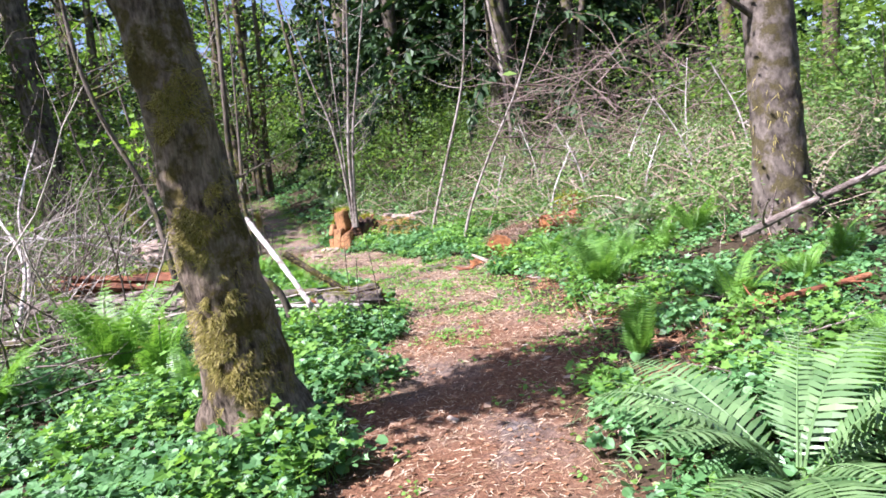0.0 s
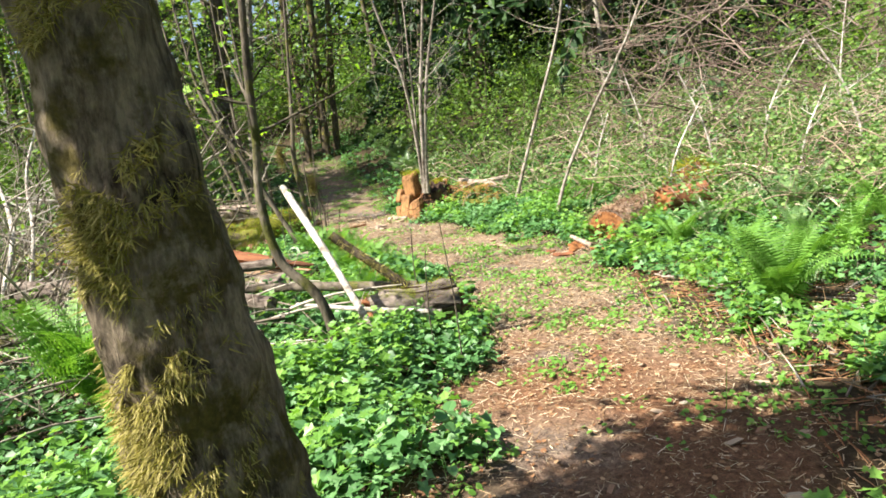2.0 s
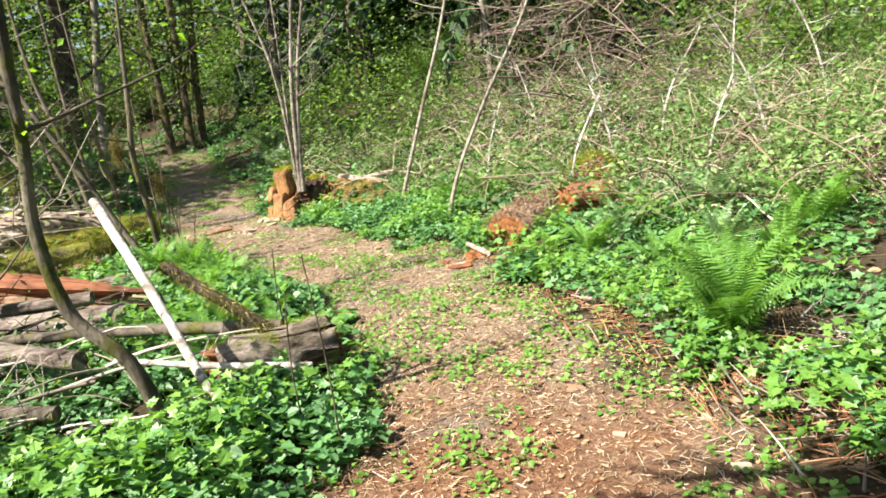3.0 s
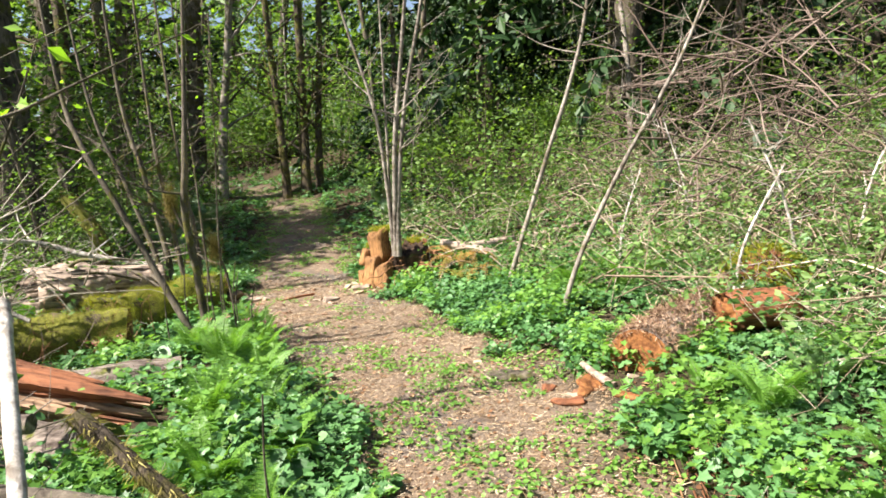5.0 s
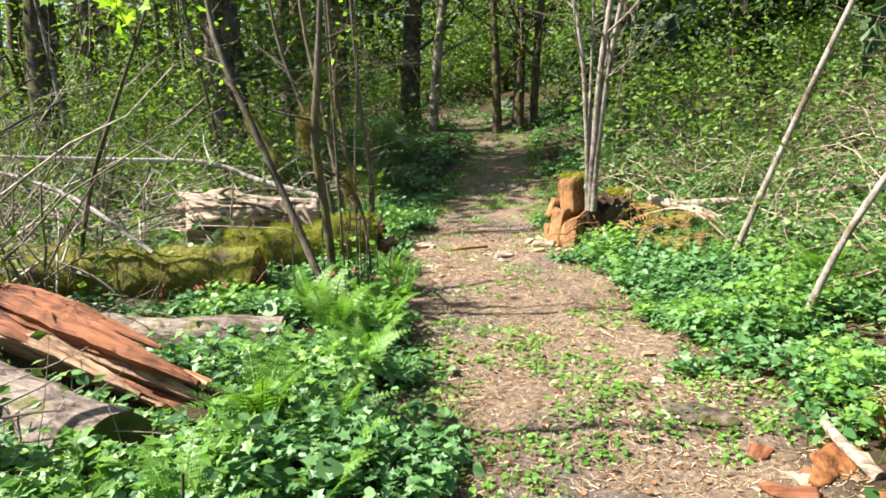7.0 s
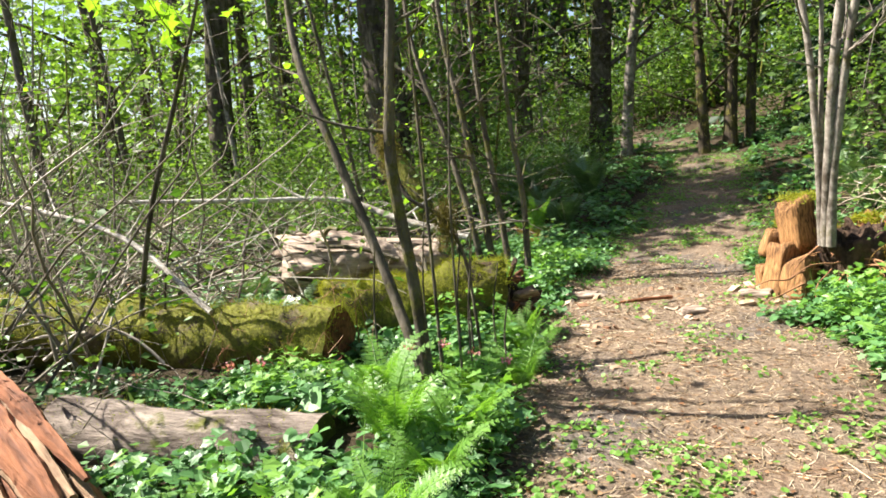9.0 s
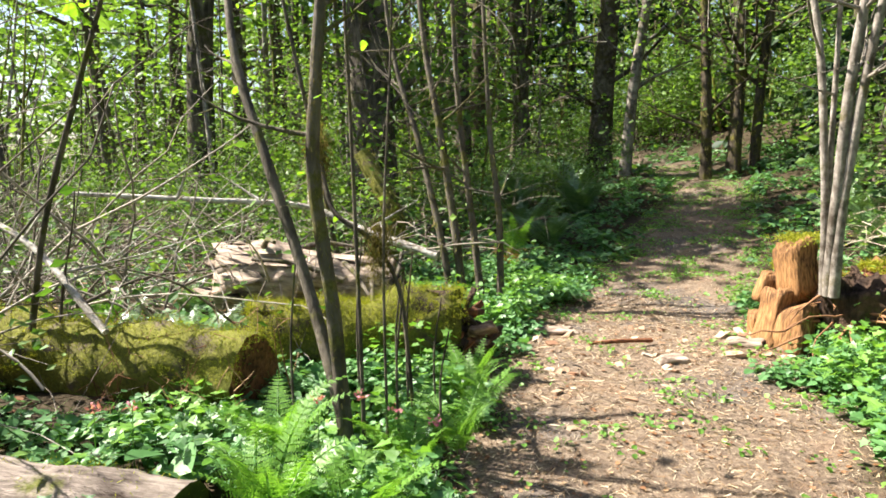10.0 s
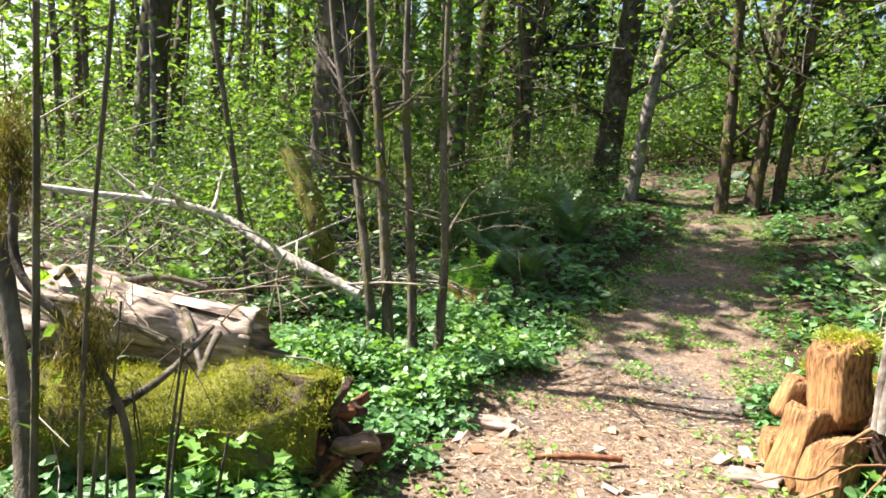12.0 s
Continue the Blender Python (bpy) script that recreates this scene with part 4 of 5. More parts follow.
def flower(x, y, h):
    e = thing("pink_flower", x, y, on_ground(x, y), "small pink flower cluster on a thin stem", "flower", "pink flowers on the verge")
    part("stem", Geo().add(*tubes([[(0, 0, -0.02), (0.01, 0, h * 0.5), (0, 0.01, h)]], [[0.003, 0.0025, 0.002]], 4)), M_HERB, e)
    n = 14
    part("blossom", leaves(Geo(), KITE, np.array([0, 0.01, h]) + rng.normal(0, 0.012, (n, 3)), rand_dirs(n, -0.2, 1), rand_dirs(n), rng.uniform(0.015, 0.03, n)), M_PINK, e, smooth=False)


for x, y, h in ((-2.75, 10.7, 0.36), (-2.62, 10.78, 0.33), (-2.5, 10.9, 0.3), (-3.3, 9.95, 0.3), (-2.85, 10.55, 0.32), (-3.45, 9.85, 0.28)):
    flower(x, y, h)

# the old stump, with slabs of split wood on its trail side
stump = thing("old_stump", -2.05, 14.75, -0.1, "old rotten stump with orange split wood and moss on top", "stump")
a = np.linspace(0, 2 * math.pi, 48, endpoint=False)
hs = np.linspace(0, 1, 16)
ring = np.stack([np.cos(a), np.sin(a), 0 * a], -1)
body = []
for h in hs:
    r = 0.40 * (1 + 0.45 * math.exp(-h * 6)) * (1 + 0.10 * np.sin(5 * a + 1) + 0.05 * np.sin(11 * a + 3 * h))
    top = (0.54 + 0.07 * np.sin(2 * a + 0.5) + 0.04 * np.sin(7 * a) + 0.025 * np.sin(17 * a)) * h
    body.append(np.stack([r * np.cos(a), r * np.sin(a), top], -1))
body = np.array(body)
ii = np.arange(16 * 48).reshape(16, 48)
nx = np.roll(ii, -1, 1)
inner = body[-1] * [0.6, 0.6, 0.8]
g = Geo().add(body, np.stack([ii[:-1], nx[:-1], nx[1:], ii[1:]], -1).reshape(-1, 4))
part("bark", g, M_ROTBARK, stump)
jj = np.arange(48)
g = Geo().add(np.vstack([body[-1], inner, [[0, 0, 0.4]]]), np.stack([jj, np.roll(jj, -1), np.roll(jj, -1) + 48, jj + 48], -1), np.stack([jj + 48, np.roll(jj, -1) + 48, np.full(48, 96)], -1))
part("hollow_top", g, M_REDROT, stump)
def lobe(w, h, d, seed, rough=0.13, box=0.36):
    """A rounded, grain-furrowed block of split wood."""
    nu, nv = 30, 18
    u, v = np.meshgrid(np.linspace(0, 2 * math.pi, nu, endpoint=False), np.linspace(-1.45, 1.45, nv), indexing="ij")
    sq = lambda q: np.sign(q) * np.abs(q) ** box
    p = np.stack([sq(np.cos(v)) * sq(np.cos(u)) * w / 2, sq(np.cos(v)) * sq(np.sin(u)) * d / 2, sq(np.sin(v)) * h / 2], -1)
    p *= (1 + rough * wob(p, 8 if rough < 0.2 else 17, seed) + 0.07 * wob(p * [1, 1, 0.05], 90, seed) + 0.03 * wob(p, 60, seed))[..., None]
    ii = np.arange(nu * nv).reshape(nu, nv)
    jx = np.roll(ii, -1, 0)
    return Geo().add(np.vstack([p.reshape(-1, 3), p[:, 0].mean(0), p[:, -1].mean(0)]), np.stack([ii[:, :-1], jx[:, :-1], jx[:, 1:], ii[:, 1:]], -1).reshape(-1, 4),
                     np.stack([jx[:, 0], ii[:, 0], np.full(nu, nu * nv)], -1), np.stack([ii[:, -1], jx[:, -1], np.full(nu, nu * nv + 1)], -1))


for x, y, z, w, h, d, lean, turn in ((-0.16, -0.40, 0.55, 0.28, 0.46, 0.18, 8, -35), (-0.38, -0.32, 0.40, 0.17, 0.24, 0.15, -12, -55), (-0.26, -0.50, 0.20, 0.2, 0.44, 0.17, -10, -30),
                                     (-0.10, -0.56, 0.15, 0.22, 0.36, 0.17, -14, -12), (-0.40, -0.40, 0.10, 0.18, 0.24, 0.15, 10, -50)):
    ob = part("split_block", lobe(w, h, d, x * 9, 0.18), M_ORANGE, stump, "orange split wood")
    ob.matrix_basis = pose(x, y, z, lean, 0, turn)
for i in range(30):
    w, h, d = rng.uniform(0.12, 0.34), rng.uniform(0.03, 0.07), rng.uniform(0.03, 0.08)
    ob = part("rotten_slab", lobe(w, h, d, i * 1.3, 0.34), (M_ROTBARK, M_ROTBARK, M_REDROT, M_ROTBARK, M_TANROT)[i % 5], rotten, "crumbling dark rotten wood")
    ob.matrix_basis = pose(rng.uniform(-0.1, 0.12), rng.uniform(-0.15, 0.15), rng.uniform(-0.24, 0.1), rng.normal(0, 25), rng.normal(0, 25), rng.normal(0, 30))
ob = part("bark_slab", lobe(0.5, 0.5, 0.4, 4.0, 0.3, 0.6), M_ROTBARK, stump, "dark bark on the stump's flank")
ob.matrix_basis = pose(0.26, -0.3, 0.28, 6, 0, 10)
n = 900
at = np.array([-0.12, -0.40, 0.80]) + rng.normal(0, 1, (n, 3)) * [0.09, 0.07, 0.02]
part("moss_cap", leaves(Geo(), STRAND, at, rand_dirs(n, -0.4, 1), rand_dirs(n), rng.uniform(0.03, 0.06, n)), M_MOSSG, stump, "yellow-green moss", smooth=False)
n = 3600
aa, rr = rng.uniform(0, 2 * math.pi, n), rng.uniform(0.24, 0.44, n)
at = np.stack([rr * np.cos(aa), rr * np.sin(aa), 0.53 + 0.07 * np.sin(2 * aa + 0.5) + 0.04 * np.sin(7 * aa) - 0.03], -1)
part("moss", leaves(Geo(), STRAND, at, rand_dirs(n, -0.3, 1), rand_dirs(n), rng.uniform(0.04, 0.09, n)), M_MOSSG, stump, "yellow-green moss", smooth=False)
n = 80
s = np.linspace(0, 1, 7)
aa = rng.uniform(-1.5, 1.0, n)
P = np.stack([np.cos(aa) * 0.5, np.sin(aa) * 0.5, rng.uniform(0.0, 0.5, n)], -1)[:, None] + np.stack([np.cos(aa + rng.normal(0, 0.7, n)), np.sin(aa), rng.uniform(-0.5, 0.3, n)], -1)[:, None] * rng.uniform(0.15, 0.6, (n, 1, 1)) * s[:, None]
P[..., 2] = np.maximum(P[..., 2] - 0.1 * s ** 2, 0.02)
P += 0.05 * np.stack([wob(P, 6, 1), wob(P, 6, 2), wob(P, 6, 3)], -1) * s[:, None]
for i in range(n):
    part("root", Geo().add(*tubes(P[i:i + 1], rng.uniform(0.005, 0.016) * (1 - 0.7 * s)[None], 5)), M_RUST, stump)

def slab(name, x, y, w, h, d, turn, lean, mat, label, seed):
    e = thing(name, x, y, on_ground(x, y), label, "wood slab", "loose wood at the trail's edge")
    ob = part("slab", lobe(w, d, h, seed, 0.36, 0.6), mat, e)
    ob.matrix_basis = pose(0, 0, d * 0.35, lean, 0, turn)


slab("bark_slab", 0.40, 9.78, 0.34, 0.14, 0.045, 62, 24, M_CUT, "flat orange-brown slab of bark on the trail's edge", 1.0)
slab("bark_slab", 0.24, 9.45, 0.20, 0.10, 0.03, 20, 5, M_REDROT, "small reddish-brown piece of bark on the trail", 2.0)
slab("bark_slab", 0.62, 9.5, 0.16, 0.08, 0.03, -30, 8, M_CUT, "small orange-brown piece of bark on the trail", 3.0)
slab("bark_slab", 0.10, 9.85, 0.15, 0.09, 0.03, 80, 5, M_REDROT, "small reddish-brown piece of bark on the trail", 4.0)
slab("rotten_clump", -0.20, 10.1, 0.30, 0.20, 0.045, 15, 5, M_DARKBARK, "dark crumbling clump of rotten wood on the trail", 5.0)
slab("pale_slab", -3.72, 13.45, 0.32, 0.14, 0.06, 35, 6, M_PALEWOOD, "pale splintered slab of wood at the trail's edge", 6.0)
slab("pale_slab", -3.85, 13.2, 0.22, 0.12, 0.06, 10, 12, M_PALEWOOD, "pale splintered slab of wood at the trail's edge", 7.0)
slab("pale_slab", -2.45, 14.05, 0.26, 0.13, 0.06, 30, 8, M_PALEWOOD, "pale splintered slab of wood beside the stump", 8.0)
slab("pale_slab", -2.65, 13.3, 0.24, 0.12, 0.05, 60, 4, M_PALEWOOD, "pale splintered slab of wood beside the stump", 9.0)
slab("pale_slab", 1.55, 11.2, 0.42, 0.16, 0.10, 40, 8, M_PALEWOOD, "grey weathered slab of wood behind a cut log", 10.0)
slab("rotten_piece", 1.98, 4.55, 0.34, 0.12, 0.09, 12, 6, M_REDROT, "reddish rotten piece of wood lying in the plants", 11.0)

moss_mound = thing("moss_mound", 2.1, 11.6, on_ground(2.1, 11.6), "mound of rotten wood under bright yellow moss", "moss mound")
n = 3500
d = rand_dirs(n, 0.0, 1)
at = d * [0.42, 0.25, 0.34] * (1 + 0.15 * wob(d, 3))[:, None]
part("wood", trunk_geo([(-0.4, 0, -0.05), (0, 0, 0.12), (0.4, 0, -0.05)], [0.12, 0.22, 0.12], 16, 20, 0.1), M_REDROT, moss_mound)
part("moss", leaves(Geo(), STRAND, at, d + rng.normal(0, 0.6, d.shape), rand_dirs(n), rng.uniform(0.04, 0.09, n)), M_MOSSG, moss_mound, smooth=False)

# ---- ferns ----
T_SW = "dark green glossy sword fern with arching fronds"
T_LF = "bright green feathery lady fern"
fern(1.44, 2.7, SWORD_FRONDS, 14, 1.15, label="large pale shining sword fern arching over the trail's edge", upright=-27)
fern(1.28, 4.5, YOUNG_FRONDS, 9, 0.66, label="young upright light green fern beside the trail", upright=38)
fern(1.55, 6.75, YOUNG_FRONDS, 16, 0.8, label="tall green fern clump beside the trail", upright=22)
fern(2.0, 7.5, YOUNG_FRONDS, 9, 0.6, label="tall green fern clump beside the trail", upright=25)
fern(1.75, 8.3, LADY_FRONDS, 9, 0.55, label=T_LF, upright=5, name="lady_fern")
fern(1.35, 9.05, LADY_FRONDS, 11, 0.55, label="pale green lacy fern beside a cut log", upright=-5, name="lady_fern")
fern(1.1, 9.45, LADY_FRONDS, 9, 0.42, label="pale green lacy fern beside a cut log", upright=-5, name="lady_fern")
fern(1.75, 9.3, SWORD_FRONDS, 9, 0.5, label=T_SW, upright=10)
fern(2.3, 8.5, SWORD_FRONDS, 10, 0.55, label=T_SW, upright=20)
fern(2.5, 8.0, LADY_FRONDS, 9, 0.6, label=T_LF, upright=15, name="lady_fern")
fern(3.6, 6.3, LADY_FRONDS, 9, 0.6, label=T_LF, upright=28, name="lady_fern")
fern(-2.75, 5.7, LADY_FRONDS, 13, 1.1, label=T_LF, upright=16, name="lady_fern")
fern(-2.2, 5.3, LADY_FRONDS, 10, 0.85, label=T_LF, upright=18, name="lady_fern")
fern(-1.75, 4.75, YOUNG_FRONDS, 6, 0.6, label="small yellow-green fern at a tree's foot", upright=30)
fern(-3.3, 4.9, LADY_FRONDS, 9, 0.8, label=T_LF, upright=5, name="lady_fern")
fern(-2.5, 10.1, LADY_FRONDS, 10, 0.55, label=T_LF, upright=12, name="lady_fern")
fern(-1.95, 8.8, LADY_FRONDS, 10, 0.6, label=T_LF, upright=5, name="lady_fern")
fern(-1.55, 8.0, LADY_FRONDS, 9, 0.5, label=T_LF, upright=8, name="lady_fern")
fern(-2.9, 10.4, LADY_FRONDS, 10, 0.55, label=T_LF, upright=15, name="lady_fern")
fern(-2.65, 10.9, LADY_FRONDS, 8, 0.45, label=T_LF, upright=5, name="lady_fern")
fern(-2.2, 10.1, LADY_FRONDS, 8, 0.5, label=T_LF, upright=0, name="lady_fern")
for x, y, s in ((-1.3, 8.35, 0.42), (-1.65, 8.95, 0.5), (-2.0, 9.65, 0.5), (-1.15, 7.75, 0.4), (-2.35, 10.35, 0.5), (-1.45, 8.7, 0.4), (-2.65, 11.2, 0.45), (-2.95, 11.65, 0.5), (-3.2, 11.9, 0.4), (-0.85, 7.6, 0.35), (-1.5, 7.4, 0.45)):
    fern(x, y, LADY_FRONDS, 9, s, label="small bright green feathery fern on the verge", upright=8, name="lady_fern")
fern(-4.4, 12.0, SWORD_FRONDS, 9, 0.7, label="sword fern with pale shining fronds beside a mossy log", upright=5)
fern(-5.7, 11.8, LADY_FRONDS, 10, 0.7, label=T_LF, upright=5, name="lady_fern")
fern(-4.75, 10.5, SWORD_FRONDS, 7, 0.5, label=T_SW)
fern(2.6, 9.4, SWORD_FRONDS, 12, 0.8, label=T_SW, upright=10)
fern(-1.0, 13.75, DEAD_FRONDS, 12, 0.75, label="withered orange-brown fern drooping beside the stump", name="withered_fern", z=0.3, upright=-30)
fern(-0.75, 13.55, DEAD_FRONDS, 9, 0.6, label="withered orange-brown fern drooping beside the stump", name="withered_fern", z=0.2, upright=-30)
fern(-5.4, 14.85, DEAD_FRONDS, 9, 0.55, label="rust-red withered fern clump beside the trail", upright=35, name="withered_fern")
fern(-5.5, 14.95, LADY_FRONDS, 7, 0.7, label=T_LF, upright=30, name="lady_fern")
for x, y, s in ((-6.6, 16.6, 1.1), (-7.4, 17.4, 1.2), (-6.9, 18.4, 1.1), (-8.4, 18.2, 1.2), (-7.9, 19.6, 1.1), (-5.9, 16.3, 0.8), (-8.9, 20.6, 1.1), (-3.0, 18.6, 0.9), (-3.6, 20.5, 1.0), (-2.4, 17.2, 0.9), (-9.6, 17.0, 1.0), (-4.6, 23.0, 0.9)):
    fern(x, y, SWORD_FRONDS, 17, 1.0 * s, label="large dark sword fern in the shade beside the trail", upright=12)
for x, y in ((-4.6, 10.9), (-5.2, 10.6), (-5.8, 10.3), (-4.9, 11.0), (-6.3, 9.9), (-5.3, 12.6), (-6.1, 11.5), (-3.7, 8.2), (-4.4, 7.0), (-5.9, 9.4), (-6.4, 10.9), (-3.9, 6.0), (-5.0, 5.4), (-6.6, 12.0), (-7.3, 13.1), (2.9, 5.6), (2.3, 5.4), (2.6, 3.9), (3.0, 8.4), (0.4, 12.6), (0.9, 12.3)):
    fern(x, y, LADY_FRONDS if (x * 7) % 2 < 1.2 else SWORD_FRONDS, 10, rng.uniform(0.5, 0.75), label="green fern among low plants", upright=rng.uniform(0, 15), name="woodland_fern")


# ---- low plants ----
def cover(name, label, n, xr, yr, mat, template, size, height, keep, leaves_per=(5, 9)):
    """Low leafy plants: rosettes of leaves on short stalks."""
    x, y = rng.uniform(*xr, n), rng.uniform(*yr, n)
    ok = keep(x, y)
    for (ax, ay), (bx, by) in (((-2.75, 9.95), (-3.85, 9.14)), ((-2.4, 8.88), (-4.6, 8.85)), ((-2.4, 8.36), (-4.6, 8.42)), ((-0.7, 7.2), (-1.6, 6.7))):
        f = np.clip(((x - ax) * (bx - ax) + (y - ay) * (by - ay)) / ((bx - ax) ** 2 + (by - ay) ** 2), 0, 1)
        ok &= np.hypot(x - ax - f * (bx - ax), y - ay - f * (by - ay)) > 0.2      # clear of the lying logs
    ok &= ~((x > 0.1) & (x < 0.85) & (y > 9.2) & (y < 10.0))
    ok &= ~((x > -6.8) & (x < -4.0) & (np.abs(y - 10.0 - 0.48 * (x + 4.6)) < 0.4))
    x, y = x[ok], y[ok]
    m = rng.integers(*leaves_per, len(x))
    i = np.repeat(np.arange(len(x)), m)
    h = height * (0.6 + 0.5 * wob(np.stack([x, y, 0 * x], -1), 1.7, 3)) * rng.uniform(0.6, 1.3, len(x))
    a = rng.uniform(0, 2 * math.pi, len(i))
    r = rng.uniform(0.02, 0.09, len(i))
    lx, ly = x[i] + r * np.cos(a), y[i] + r * np.sin(a)
    lz = ground_z(x, y)[i] + np.maximum(h[i], 0.03) * rng.uniform(0.35, 1.0, len(i))
    d = np.stack([np.cos(a), np.sin(a), rng.uniform(-0.7, 0.5, len(i))], -1)
    up = np.stack([rng.normal(0, 0.45, len(i)), rng.normal(0, 0.45, len(i)), np.ones(len(i))], -1)
    g = leaves(Geo(), template, np.stack([lx, ly, lz], -1), d, up, size * rng.uniform(0.55, 1.3, len(i)))
    ob = part(name, g, mat, smooth=False)
    st = Geo()
    P = np.stack([np.stack([x[i], y[i], ground_z(x, y)[i] - 0.02], -1), np.stack([lx, ly, lz], -1)], 1)
    pick = rng.random(len(P)) < 0.12
    st.add(*tubes(P[pick], np.full((pick.sum(), 2), 0.0016), 3))
    part("stalks", st, mat, ob)
    return tagged(ob, label, "groundcover", kind="stuff")


def pts3(x, y):
    return np.stack([x, y, 0 * x], -1)


def beside(x, y, lo=0.0, patch=-0.5, seed=0):
    return (trail(x, y) + 0.15 * wob(pts3(x, y), 3.1, 4) + 0.2 * wob(pts3(x, y), 1.9, 7) + 0.08 * wob(pts3(x, y), 11, 3) > lo) & (wob(pts3(x, y), 1.3, seed) > patch)


# right verge thinned to bare soil, whose darkness partly stands in for shade
verge = lambda x, y: np.where((x > 0) & (y > 3.8) & (y < 8.4), 0.42 + 0.2 * wob(pts3(x, y), 2.4, 6), 0.06)
for shape, count, size in ((ROUND, 15000, 0.052), (LOBED, 13000, 0.055)):
    cover("groundcover_plants", "dense low green leafy plants beside the trail", count, (-6.5, -0.3), (-1, 15.5), M_COVER, shape, size, 0.21,
          lambda x, y: (beside(x, y, 0.04, -0.6) | (beside(x, y, 0.04, -9) & (trail(x, y) < 1.5))) & (trail(x, y) < 3.4) & (rng.random(len(x)) < np.clip(1.25 - trail(x, y) / 3.2, 0.1, 1)))
    cover("groundcover_plants", "dense low green leafy plants beside the trail", int(count * 0.9), (-1.8, 6.0), (-1, 15.5), M_COVER, shape, size, 0.19,
          lambda x, y: beside(x, y, verge(x, y), -0.75) & ((y > 8.3) | (y < 3.9) | (wob(pts3(x, y), 2.3, 11) > -0.15)) & (x > np.interp(y, EDGE_Y, EDGE_R)) & (trail(x, y) < 3.6) & (rng.random(len(x)) < np.clip(1.3 - trail(x, y) / 3.2, 0.1, 1)))
cover("young_herbs", "bright yellow-green young herbs on the verge", 12000, (-5, 3.5), (2.5, 15), M_HERB, LOBED, 0.055, 0.34,
      lambda x, y: beside(x, y, 0.08, -0.1, 6) & (trail(x, y) < 1.8))
cover("far_groundcover", "low green leafy plants along the shaded trail", 9000, (-15, 2), (14.5, 30), M_COVER, KITE, 0.12, 0.22,
      lambda x, y: beside(x, y, 0.1, -0.4) & (trail(x, y) < 4), (5, 8))
cover("trail_weeds", "sparse small green weeds growing on the trodden trail", 60000, (-9, 1.6), (2.0, 26), M_HERB, ROUND, 0.027, 0.04,
      lambda x, y: (trail(x, y) < 0.25) & (0.8 * wob(pts3(x, y), 2.2, 9) + 0.8 * wob(pts3(x, y), 8, 2) + 1.1 * np.clip(trail(x, y) + 0.42, 0, 1) > np.where(y < 5, 1.0, np.where(y < 6.5, 0.55, np.where(y < 11.0, 0.05, np.where(y < 15, 0.7, 0.2))))), (3, 7))

cover("woodland_floor_plants", "scattered low green plants on the forest floor", 15000, (-15, 13), (-9, 20), M_COVER, KITE, 0.09, 0.2,
      lambda x, y: beside(x, y, 0.1, -0.2, 21) & ((trail(x, y) > 2.4) | (y < -0.5)), (4, 7))
n = 9000
x, y = rng.uniform(-14, 12, n), rng.uniform(-8, 20, n)
k = trail(x, y) > 0.3
x, y = x[k], y[k]
floor_litter = part("forest_litter", leaves(Geo(), BROAD, np.stack([x, y, ground_z(x, y) + 0.012], -1), rand_dirs(len(x), -0.2, 0.2), rng.normal(0, 0.3, (len(x), 3)) + [0, 0, 1], rng.uniform(0.03, 0.09, len(x))), M_LITTER, smooth=False)
tagged(floor_litter, "brown dead leaves on the forest floor", "litter", kind="stuff")

# big coltsfoot-like leaves at a few spots
cover("broad_leaved_plants", "broad green leaves growing at the trail's edge", 420, (-4, 2.5), (3, 13), M_COVER, BROAD, 0.15, 0.2,
      lambda x, y: beside(x, y, 0.15, 0.2, 12) & (trail(x, y) < 1.3), (3, 6))

# thin upright grasses and bare shoots
n = 5200
x, y = rng.uniform(-6, 5, n), rng.uniform(2, 17, n)
k = beside(x, y, 0.0, 0.15, 15) & (trail(x, y) < 3)
x, y = x[k], y[k]
s = np.linspace(0, 1, 4)
hh = rng.uniform(0.12, 0.4, len(x))
d = rand_dirs(len(x), 0.5, 1)
P = np.stack([x, y, ground_z(x, y) - 0.01], -1)[:, None] + d[:, None] * hh[:, None, None] * s[:, None] - np.array([0, 0, 0.12]) * (s ** 2)[:, None] * hh[:, None, None]
grass = part("grass_blades", Geo().add(*tubes(P, 0.0032 * (1 - 0.9 * s)[None] * np.ones((len(x), 1)), 3)), M_HERB, smooth=False)
tagged(grass, "thin upright grass blades among the low plants", "grass", kind="stuff")

# ---- litter on the trail ----
n = 40000
y = np.where(rng.random(n) < 0.16, rng.uniform(1.5, 5.5, n), np.where(rng.random(n) < 0.85, rng.uniform(5.5, 15, n), rng.uniform(15, 26, n)))
x = np.interp(y, EDGE_Y, EDGE_L) + (np.interp(y, EDGE_Y, EDGE_R) - np.interp(y, EDGE_Y, EDGE_L)) * rng.uniform(-0.12, 1.12, n)
a = rng.uniform(0, 2 * math.pi, n)
ln = rng.uniform(0.012, 0.06, n) * np.where(rng.random(n) < 0.02, 3.0, 1)
P0 = np.stack([x, y, ground_z(x, y) + 0.003], -1)
dv = np.stack([np.cos(a), np.sin(a), 0 * a], -1)
bare = wob(P0, 1.6, 4) + 0.5 * wob(P0, 5.5, 8) + rng.normal(0, 0.35, n) > 0.35
ln = np.where(bare, 0.012, ln)
P2 = P0 + dv * ln[:, None] + rng.normal(0, 0.008, (n, 3))
P2[:, 2] = ground_z(P2[:, 0], P2[:, 1]) + 0.003 + np.abs(rng.normal(0, 0.008, n))
